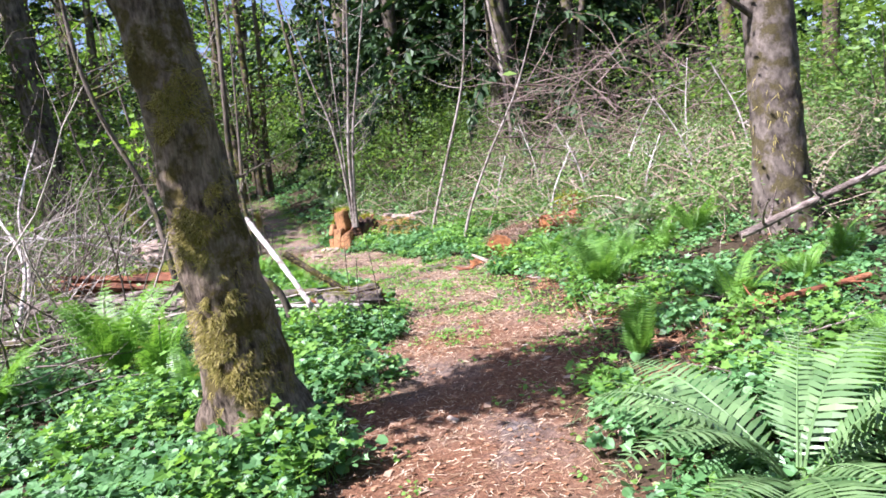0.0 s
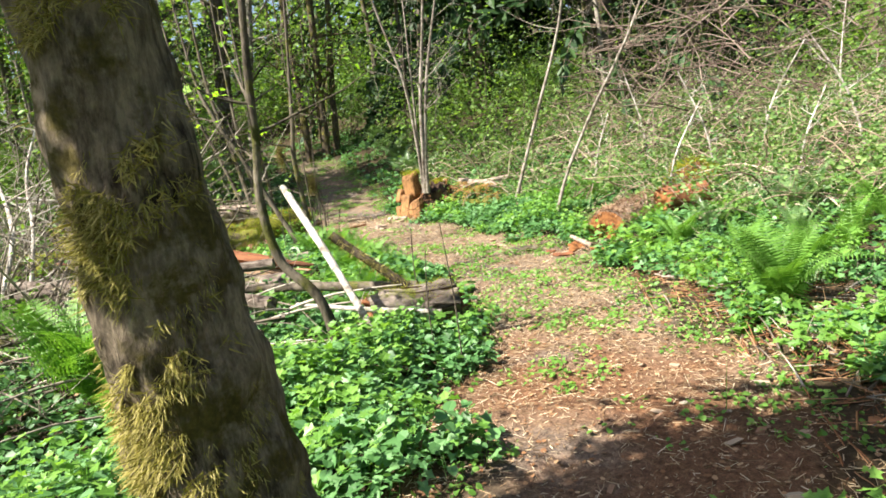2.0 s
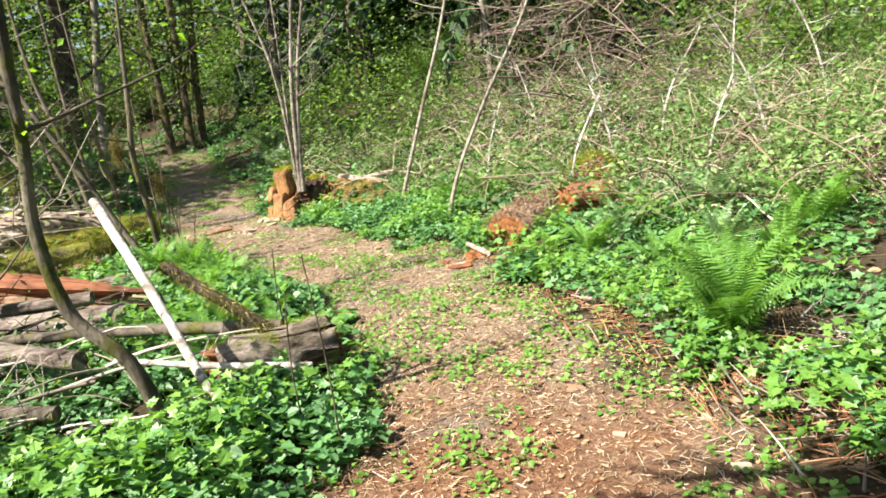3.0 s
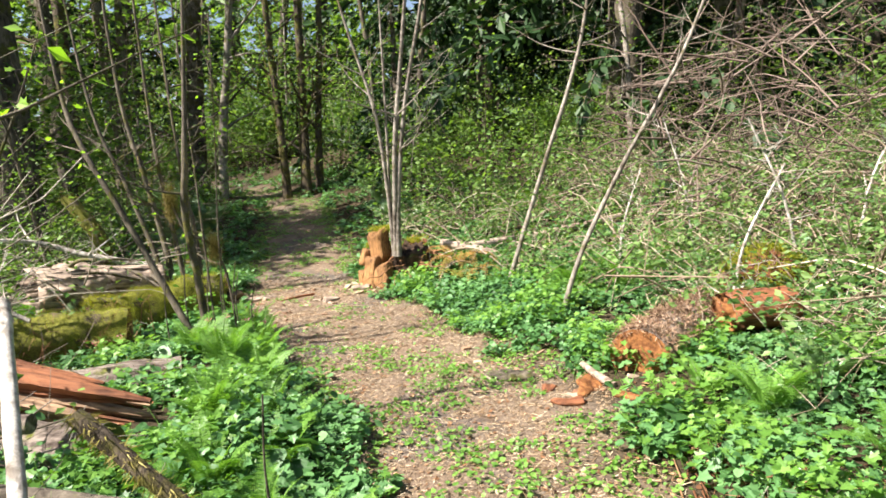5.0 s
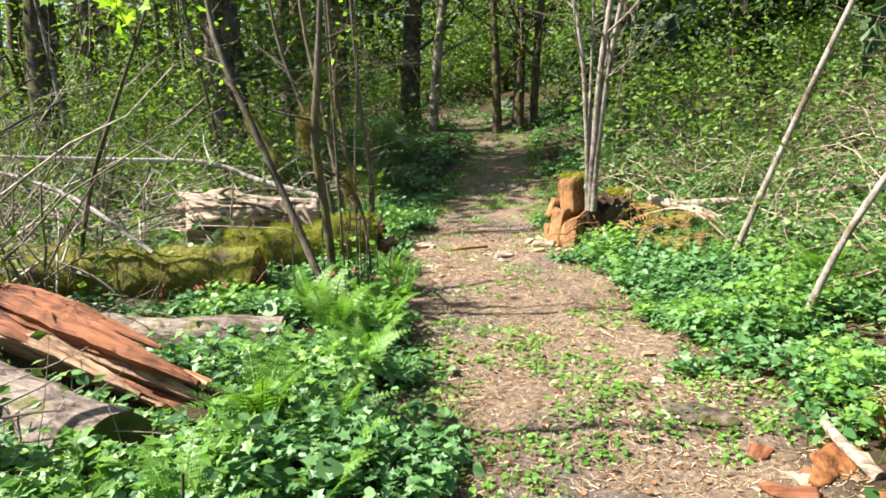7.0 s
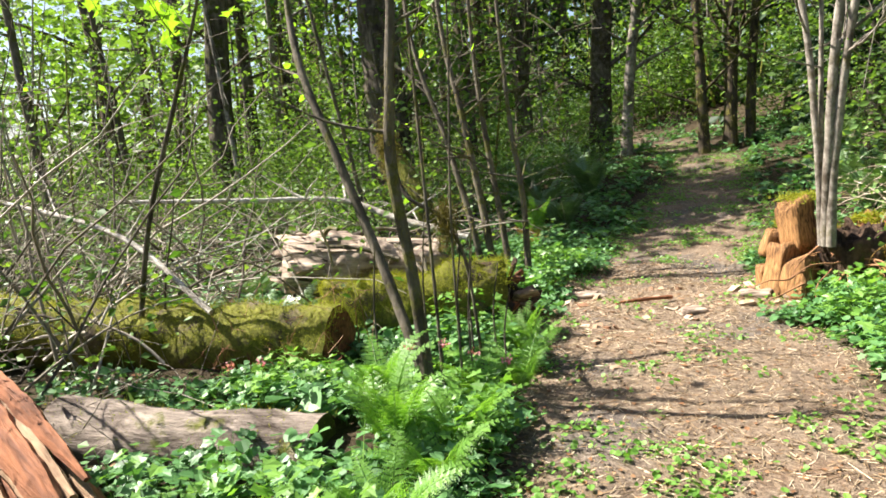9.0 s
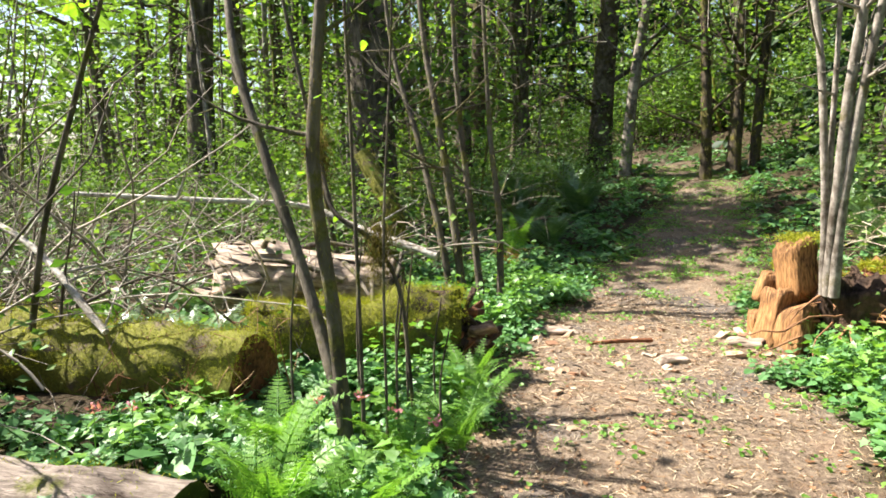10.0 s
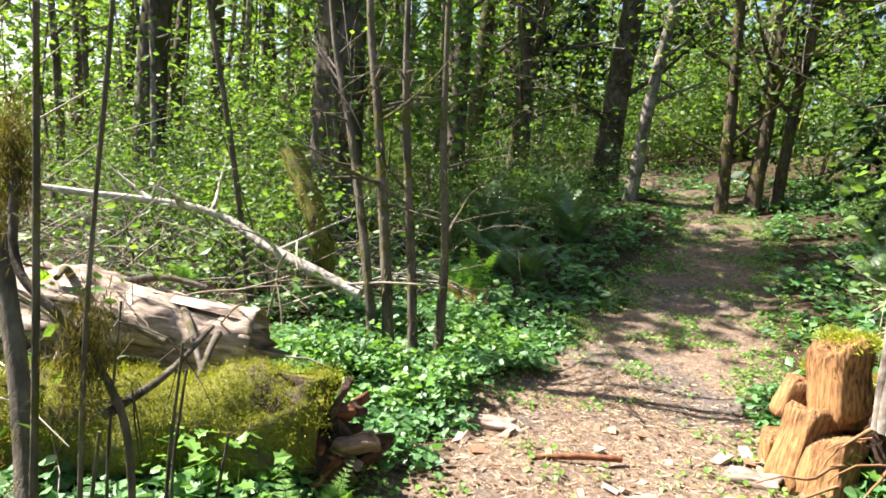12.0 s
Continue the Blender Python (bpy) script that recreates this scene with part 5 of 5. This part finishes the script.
straw = part("dry_straw", Geo().add(*tubes(np.stack([P0, P2], 1), rng.uniform(0.0009, 0.0022, (n, 1)) * np.ones((1, 2)), 3)), M_STRAW, smooth=False)
tagged(straw, "dry straw and needles scattered on the trail", "litter", kind="stuff")
n = 9000
y = rng.uniform(1.5, 22, n)
x = np.interp(y, EDGE_Y, EDGE_L) + (np.interp(y, EDGE_Y, EDGE_R) - np.interp(y, EDGE_Y, EDGE_L)) * rng.uniform(-0.35, 1.35, n)
d = rand_dirs(n, -0.15, 0.15)
g = leaves(Geo(), BROAD, np.stack([x, y, ground_z(x, y) + 0.008], -1), d, rng.normal(0, 0.25, (n, 3)) + [0, 0, 1], rng.uniform(0.008, 0.032, n))
litter = part("dead_leaves", g, M_LITTER, smooth=False)
tagged(litter, "brown dead leaves and bark crumbs on the trail", "litter", kind="stuff")


def chip_mesh(seed):
    r = np.random.default_rng(seed)
    bm = bmesh.new()
    bmesh.ops.create_cube(bm, size=1)
    for v in bm.verts:
        v.co = Vector((v.co.x * (1 + 0.3 * r.uniform(-1, 1)), v.co.y * (0.5 + 0.2 * r.uniform(-1, 1)), v.co.z * (0.22 + 0.1 * r.uniform(-1, 1))))
    me = bpy.data.meshes.new("wood_chip")
    bm.to_mesh(me)
    bm.free()
    me.materials.append(M_CHIPO)
    return me


M_CHIPO, t_, b_ = nodes_of("pale_wood_chip")
oi = t_.nodes.new("ShaderNodeObjectInfo")
c_ = ramp(t_, oi.outputs["Random"], [(0, (0.25, 0.12, 0.06)), (0.5, (0.34, 0.23, 0.14)), (1, (0.46, 0.38, 0.28))])
c_ = mix(t_, 1.0, c_, ramp(t_, noise_tex(t_, 12, 5, 0.6, (0.3, 3, 3)), [(0.3, (0.6, 0.6, 0.6)), (0.7, (1.1, 1.1, 1.1))]), "MULTIPLY")
t_.links.new(c_, b_.inputs["Base Color"])
b_.inputs["Roughness"].default_value = 0.8
CHIPS = [chip_mesh(i) for i in range(6)]
spots = [(-2.7, 13.5, 0.55, 34, 0.075), (-3.75, 13.2, 0.35, 16, 0.10), (0.4, 9.8, 0.25, 16, 0.085), (-0.3, 10.3, 0.5, 14, 0.07), (-2.9, 12.6, 0.9, 40, 0.06), (0.0, 4.0, 0.9, 24, 0.06), (1.0, 5.4, 0.5, 18, 0.07), (-2.3, 14.2, 0.4, 26, 0.11), (-0.2, 8.0, 0.6, 14, 0.05)]
for cx, cy, sp, cnt, size in spots:
    for i in range(cnt):
        px, py = cx + rng.normal(0, sp * 0.6), cy + rng.normal(0, sp * 0.6)
        s = size * rng.uniform(0.4, 1.2)
        ob = new("wood_chip", CHIPS[i % 6])
        ob.matrix_basis = pose(px, py, on_ground(px, py) + 0.08 * s, rng.normal(0, 12), rng.normal(0, 12), rng.uniform(0, 360)) @ Matrix.Diagonal((s, s, s, 1))
        tagged(ob, "splintered wood chip lying on the trail", "wood chip", "wood chips on the trail")

# ---- brushwood and brambles ----
def thicket(name, label, n, xr, yr, mat, length, radius, keep, rise=(0.1, 0.9), sag=0.5, lift=0.0, k=8, top=0.0):
    x, y = rng.uniform(*xr, n), rng.uniform(*yr, n)
    ok = keep(x, y)
    x, y = x[ok], y[ok]
    m = len(x)
    s = np.linspace(0, 1, k)
    ln = length * rng.uniform(0.35, 1.25, m)
    d = rand_dirs(m, *rise)
    b = np.stack([x, y, ground_z(x, y) - 0.02 + rng.uniform(0, 1, m) * lift], -1)
    P = b[:, None] + d[:, None] * ln[:, None, None] * s[:, None]
    P[..., 2] += (-sag * ln[:, None] * s ** 2.2)
    P += 0.05 * ln[:, None, None] * np.stack([wob(P, 2.3, 1), wob(P, 2.3, 2), wob(P, 2.3, 3)], -1) * s[:, None]
    P[..., 2] = np.maximum(P[..., 2], ground_z(P[..., 0], P[..., 1]) + 0.02)
    P[..., 0] = np.where((trail(P[..., 0], P[..., 1]) < 0.25), b[:, None, 0], P[..., 0])
    R = radius * rng.uniform(0.5, 1.6, (m, 1)) * (1.05 - 0.75 * s)
    g = Geo().add(*tubes(P, R, 4))
    P2, R2 = twigs_on(P, R, 3, length * 0.35)
    ok = trail(P2[..., 0], P2[..., 1]).min(1) > 0.3
    g.add(*tubes(P2[ok], np.maximum(R2[ok], 0.0018), 3))
    ob = part(name, g, mat)
    tagged(ob, label, "undergrowth", kind="stuff")
    return ob, P, P2[ok]


def leafy(ob, P, n, mat, size, spread, template=KITE, name="leaves"):
    pts = P.reshape(-1, 3)
    at = pts[rng.integers(0, len(pts), n)] + rng.normal(0, spread, (n, 3))
    at[:, 2] = np.maximum(at[:, 2], ground_z(at[:, 0], at[:, 1]) + 0.03)
    ok = (trail(at[:, 0], at[:, 1]) > 0.25) & (wob(at, 1.5, 5) + 0.6 * wob(at, 4.1, 2) > -0.25)
    at = at[ok]
    m = len(at)
    part(name, leaves(Geo(), template, at, rand_dirs(m, -0.6, 0.5), rand_dirs(m, 0.2, 1), size * rng.uniform(0.5, 1.4, m)), mat, ob, smooth=False)


bank = lambda x, y: (trail(x, y) > 1.5 + 0.35 * np.clip(11 - y, 0, 5)) & (y > 8.5 - 0.2 * x)
b1, P1, Q1 = thicket("bramble_thicket", "tangled bank of arching bramble canes with small green leaves", 1250, (-2, 10), (8, 20), M_CANE, 2.0, 0.009, bank, (0.3, 0.95), 0.55)
leafy(b1, np.concatenate([P1.reshape(-1, 3), Q1.reshape(-1, 3)]), 100000, M_BRAMBLE, 0.06, 0.10)
b2, P2_, Q2_ = thicket("dead_brush", "heap of bare reddish-brown dead branches", 260, (1.2, 6.2), (13.5, 17.5), M_REDTWIG, 1.8, 0.010, lambda x, y: trail(x, y) > 2, (-0.1, 0.9), 0.1, 2.4)
b3, P3, Q3 = thicket("bramble_thicket", "tangle of dry tan stalks and fresh green shoots on the bank", 420, (1.5, 9), (6.5, 13), M_CANE, 1.1, 0.005, lambda x, y: (trail(x, y) > 1.6) & (y > 9.4 - 0.25 * x), (0.3, 1), 0.35)
leafy(b3, P3, 26000, M_BRAMBLE, 0.055, 0.10)
b4, P4, Q4 = thicket("brushwood", "heap of dry fallen branches and twigs", 420, (-7.0, -1.7), (5.6, 9.2), M_TWIG, 1.1, 0.008, lambda x, y: (trail(x, y) > 1.35) & (x < -1.9) & ~((x > -5.2) & (y > 8.1)), (-0.05, 0.3), 0.1, 0.25)
b5, P5, Q5 = thicket("brushwood", "bare grey branches tangled over the undergrowth", 520, (-11, -4.4), (8.5, 15.5), M_TWIG, 1.5, 0.008, lambda x, y: trail(x, y) > 1.5, (0.0, 0.8), 0.25, 0.5)
leafy(b5, np.concatenate([P5.reshape(-1, 3), Q5.reshape(-1, 3)]), 9000, M_SHRUB, 0.07, 0.2)
b6, P6, Q6 = thicket("bare_thicket", "thicket of thin bare grey shoots", 760, (-12, -3.2), (2.5, 11), M_TWIG, 2.6, 0.009, lambda x, y: (trail(x, y) > 2.6) & ~((np.abs(x + 3.0) < 1.4) & (np.abs(y - 9.5) < 1.6)), (0.6, 1.0), 0.1)
leafy(b6, np.concatenate([P6[:, 3:].reshape(-1, 3), Q6.reshape(-1, 3)]), 8000, M_SHRUB, 0.05, 0.15)
leafy(b4, P4, 2500, M_SHRUB, 0.06, 0.1)
b7, P7, Q7 = thicket("brushwood", "dry stalks and roots on the trail's verge", 150, (0.8, 2.4), (4.0, 8.0), M_TWIG, 0.5, 0.005, lambda x, y: trail(x, y) > 0.1, (-0.05, 0.3), 0.1, 0.1)

b8, P8, Q8 = thicket("dead_stalks", "rust-brown dead fern stalks standing on the mossy log", 70, (-4.9, -3.5), (10.2, 11.0), M_RUST, 0.5, 0.004, lambda x, y: trail(x, y) > 0.6, (0.75, 1), 0.1)
b9, P9, Q9 = thicket("verge_litter", "brown dead fern stalks and roots on the trail's verge", 800, (0.7, 2.2), (4.2, 8.4), M_RUST, 0.4, 0.004, lambda x, y: (trail(x, y) > 0.02) & (trail(x, y) < 0.9), (-0.05, 0.4), 0.15, 0.05)

# ---- woods behind ----
def wood_tree(kind, h, r, bark, leaf, leaf_n, leaf_size, limbs, limb_len, spread):
    bend = rng.normal(0, 0.05 * h, 2)
    return tree("woodland_tree", [(0, 0, 0), (bend[0] * 0.2, bend[1] * 0.1, h * 0.25), (bend[0] * 0.6, bend[1] * 0.5, h * 0.55), (bend[0], bend[1], h)], [r * 1.2, r, r * 0.75, r * 0.2], bark, kind, "tree", "trees in the wood",
                sides=10, rings=16, limbs=limbs, lo=0.15, limb_len=limb_len, twigs=3, fine=False, leaf=leaf, leaf_n=leaf_n, leaf_size=leaf_size, spread=spread)


def conifer(h):
    e = thing("conifer", 0, 0, 0, "dark green conifer with drooping boughs in the wood", "conifer", "conifers in the wood")
    part("trunk", trunk_geo([(0, 0, -0.1), (0, 0, h * 0.5), (0, 0, h)], [0.3, 0.2, 0.03], 10, 14, 0.05, 1, 0.2), M_DARKBARK, e)
    nb = 85
    f = rng.uniform(0.04, 0.99, nb)
    a = rng.uniform(0, 2 * math.pi, nb)
    ln = (1 - f) ** 0.7 * h * 0.24 + 0.4
    s = np.linspace(0, 1, 8)
    P = np.stack([np.cos(a)[:, None] * ln[:, None] * s, np.sin(a)[:, None] * ln[:, None] * s, (f * h)[:, None] + ln[:, None] * (0.18 * s - 0.5 * s ** 2)], -1)
    tagged(part("bough_growth", Geo().add(*tubes(P, 0.03 * (1.05 - s)[None] * np.ones((nb, 1)), 3)), M_DARKBARK, e), kind="stuff")
    n = 7000
    b, q = rng.integers(0, nb, n), rng.uniform(0.15, 1, n)
    j = np.clip((q * 7).astype(int), 0, 6)
    u = (q * 7 - j)[:, None]
    at = P[b, j] * (1 - u) + P[b, j + 1] * u
    d = unit(P[b, j + 1] - P[b, j]) + rng.normal(0, 0.5, (n, 3)) + [0, 0, -0.35]
    part("needles", leaves(Geo(), KITE, at, d, rand_dirs(n, 0.2, 1), rng.uniform(0.14, 0.34, n)), M_CONIFER, e, smooth=False)
    return e


def shrub(h, leaf, n, size):
    e = thing("shrub", 0, 0, 0, "leafy green woodland shrub with thin stems", "shrub", "shrubs in the wood")
    m = 7
    s = np.linspace(0, 1, 7)
    d = rand_dirs(m, 0.55, 1)
    P = d[:, None] * (h * rng.uniform(0.6, 1.1, m))[:, None, None] * s[:, None] + rng.normal(0, 0.1, (m, 1, 3)) * (s ** 2)[:, None]
    P[:, 0, 2] = -0.08
    R = 0.018 * (1.05 - 0.9 * s)[None] * np.ones((m, 1))
    P2, R2 = twigs_on(P, R, 6, h * 0.35)
    for i in range(m):
        part("stem", Geo().add(*tubes(P[i:i + 1], R[i:i + 1], 5)).add(*tubes(P2[i * 6:i * 6 + 6], R2[i * 6:i * 6 + 6], 3)), M_STEM, e)
    pts = np.concatenate([P[:, 2:].reshape(-1, 3), P2.reshape(-1, 3)])
    at = pts[rng.integers(0, len(pts), n)] + rng.normal(0, 0.09 * h, (n, 3))
    at[:, 2] = np.maximum(at[:, 2], 0.02)
    part("foliage", leaves(Geo(), KITE, at, rand_dirs(n, -0.6, 0.4), rand_dirs(n, 0.2, 1), size * rng.uniform(0.5, 1.4, n)), leaf, e, smooth=False)
    return e


T1 = "slender tree with grey bark and small spring leaves"
PROTO = [wood_tree(T1, 9, 0.065, M_STEM, M_CANOPY, 380, 0.11, 9, 1.5, 0.35), wood_tree(T1, 10, 0.09, M_STEM, M_CANOPY, 420, 0.12, 9, 1.8, 0.4),
         wood_tree("tall blotched-barked tree with mossy limbs", 12, 0.13, M_ALDER, M_CANOPY, 520, 0.13, 10, 2.2, 0.5), wood_tree("pale-barked slender tree in spring leaf", 10, 0.07, M_PALESTEM, M_CANOPY, 380, 0.11, 8, 1.6, 0.35),
         wood_tree("mossy tree with a dark trunk", 13, 0.16, M_MOSSTRUNK, M_CANOPY, 600, 0.14, 11, 2.6, 0.55)]
THIN = [wood_tree("thin bare sapling in the thicket", 6, 0.03, M_PALESTEM, M_CANOPY, 110, 0.08, 7, 0.9, 0.25), wood_tree("thin dark sapling in the thicket", 7.5, 0.04, M_STEM, M_CANOPY, 130, 0.08, 7, 1.0, 0.25),
        wood_tree("thin mossy sapling in the thicket", 5, 0.028, M_MOSSBARK, M_YOUNG, 60, 0.06, 6, 0.9, 0.25)]
CON = [conifer(15), conifer(12)]
SHR = [shrub(1.7, M_SHRUB, 1100, 0.085), shrub(2.4, M_SHRUB, 1400, 0.095), shrub(1.2, M_BRAMBLE, 800, 0.075), shrub(3.0, M_CANOPY, 1400, 0.10)]
WALK_KEEP = [(0.3, 0), (0.1, 3), (0, 5), (0.1, 7), (-0.4, 9), (-1.2, 10.5)]


def scatter(protos, n, area, gap, far=6.0, smin=0.8, smax=1.25, tilt=3.0, seed=0):
    """Stands copies on the ground, clear of the trail and of the walker."""
    r = np.random.default_rng(seed)
    put = []
    tries = 0
    while len(put) < n and tries < n * 40:
        tries += 1
        x, y = r.uniform(area[0], area[1]), r.uniform(area[2], area[3])
        ahead, aside = (x + 4.0) * -0.88 + (y - 11.4) * -0.47, (x + 4.0) * 0.47 - (y - 11.4) * 0.88
        if protos is not SHR and abs(aside) < 2.3 and 0 < ahead < 11:      # a glade that lets the sun in
            continue
        if trail(x, y) < gap or min(math.hypot(x - a, y - b) for a, b in WALK_KEEP) < far or (protos is not SHR and any(math.hypot(x - a, y - b) < 0.7 for a, b in put)):
            continue
        p = protos[r.integers(0, len(protos))]
        s = r.uniform(smin, smax)
        m = pose(x, y, on_ground(x, y), r.normal(0, tilt), r.normal(0, tilt), r.uniform(0, 360)) @ Matrix.Diagonal((s, s, s, 1))
        if p in first:
            first.remove(p)
            p.matrix_basis = m
        else:
            copy_thing(p, m)
        put.append((x, y))


first = set(PROTO + THIN + CON + SHR)
scatter(PROTO, 62, (-32, -5, 17, 42), 3.4, 9.5, seed=1)
scatter(THIN, 70, (-24, -5.5, 8, 30), 1.6, 6.0, 0.7, 1.2, 6.0, seed=2)
scatter(PROTO, 10, (-24, -12, 6, 18), 3.2, 6.5, 0.7, 1.0, seed=12)
scatter(PROTO, 18, (-5, 14, 19, 40), 3.6, 9, seed=3)
scatter(CON, 9, (-3.5, 6, 20, 27), 3.2, 9, 0.8, 1.3, 1.0, seed=4)
scatter(CON, 9, (-4.5, 16, 27, 38), 3.2, 9, 0.9, 1.4, 1.0, seed=14)
scatter(CON, 7, (-30, -6, 28, 42), 3.0, 9, 0.9, 1.3, 1.0, seed=5)
scatter(SHR, 36, (-5, 12, 16.5, 28), 1.9, 6, 0.8, 1.3, seed=6)
scatter(SHR, 80, (-26, -7.0, 14, 34), 1.9, 6.5, 0.5, 0.95, seed=7)
scatter(SHR, 40, (-17, -6.2, 13.5, 23), 1.3, 5.5, 0.4, 0.75, seed=27)
scatter(SHR, 14, (-4.5, 0.5, 17, 24), 0.8, 5.5, 0.4, 0.8, seed=28)
scatter([CON[1]], 1, (-3.3, -3.1, 21.1, 21.3), 0.5, 5, 0.5, 0.55, 1.0, seed=29)
scatter(SHR, 26, (-18, -4, 24, 34), 1.2, 6.5, 0.9, 1.6, seed=17)
scatter(SHR, 22, (-18, -7.5, 5, 13), 3, 6.5, 0.4, 0.8, seed=8)
scatter(SHR, 12, (5, 14, 7, 18), 3, 5, 0.9, 1.3, seed=9)
scatter(PROTO, 12, (6, 22, 4, 20), 3, 6, seed=10)
scatter(PROTO, 8, (-6, 16, -22, -8), 2, 5, seed=11)

# far woods that close the view, beyond the trees
n = 60000
a = rng.uniform(0, 2 * math.pi, n)
r = rng.uniform(40, 62, n)
x, y = -4 + r * np.cos(a), 10 + r * np.sin(a)
z = ground_z(x, y) + rng.uniform(0, 1, n) ** 1.15 * (13 + 3 * np.sin(a * 7) + 3 * np.sin(a * 17 + 1))
far = part("far_woods", leaves(Geo(), KITE, np.stack([x, y, z], -1), rand_dirs(n, -0.7, 0.4), rand_dirs(n, 0.2, 1), rng.uniform(0.5, 1.3, n)), M_CANOPY, smooth=False)
tagged(far, "distant green woodland closing the view", "far woods", kind="stuff")

# leafy thicket between the far trunks, away from the trail
n = 130000
x, y = rng.uniform(-34, 16, n), rng.uniform(4, 40, n)
h = rng.uniform(0, 1, n) ** 1.2
p = np.stack([x, y, h * 6], -1)
k = (wob(p, 0.9, 3) + 0.5 * wob(p, 2.3, 1) > 0.1) & (((x < -13) & (y > 4)) | ((y > 25 + 0.0 * x) & (x < 8)) | ((x > 9) & (y > 10))) & (trail(x, y) > 1.8)
x, y, h = x[k], y[k], h[k]
m = len(x)
veil = part("thicket_foliage", leaves(Geo(), KITE, np.stack([x, y, ground_z(x, y) + 0.3 + h * 7.5], -1), rand_dirs(m, -0.7, 0.4), rand_dirs(m, 0.2, 1), rng.uniform(0.10, 0.24, m)), M_CANOPY, smooth=False)
tagged(veil, "leafy green thicket between the trunks of the wood", "thicket", kind="stuff")
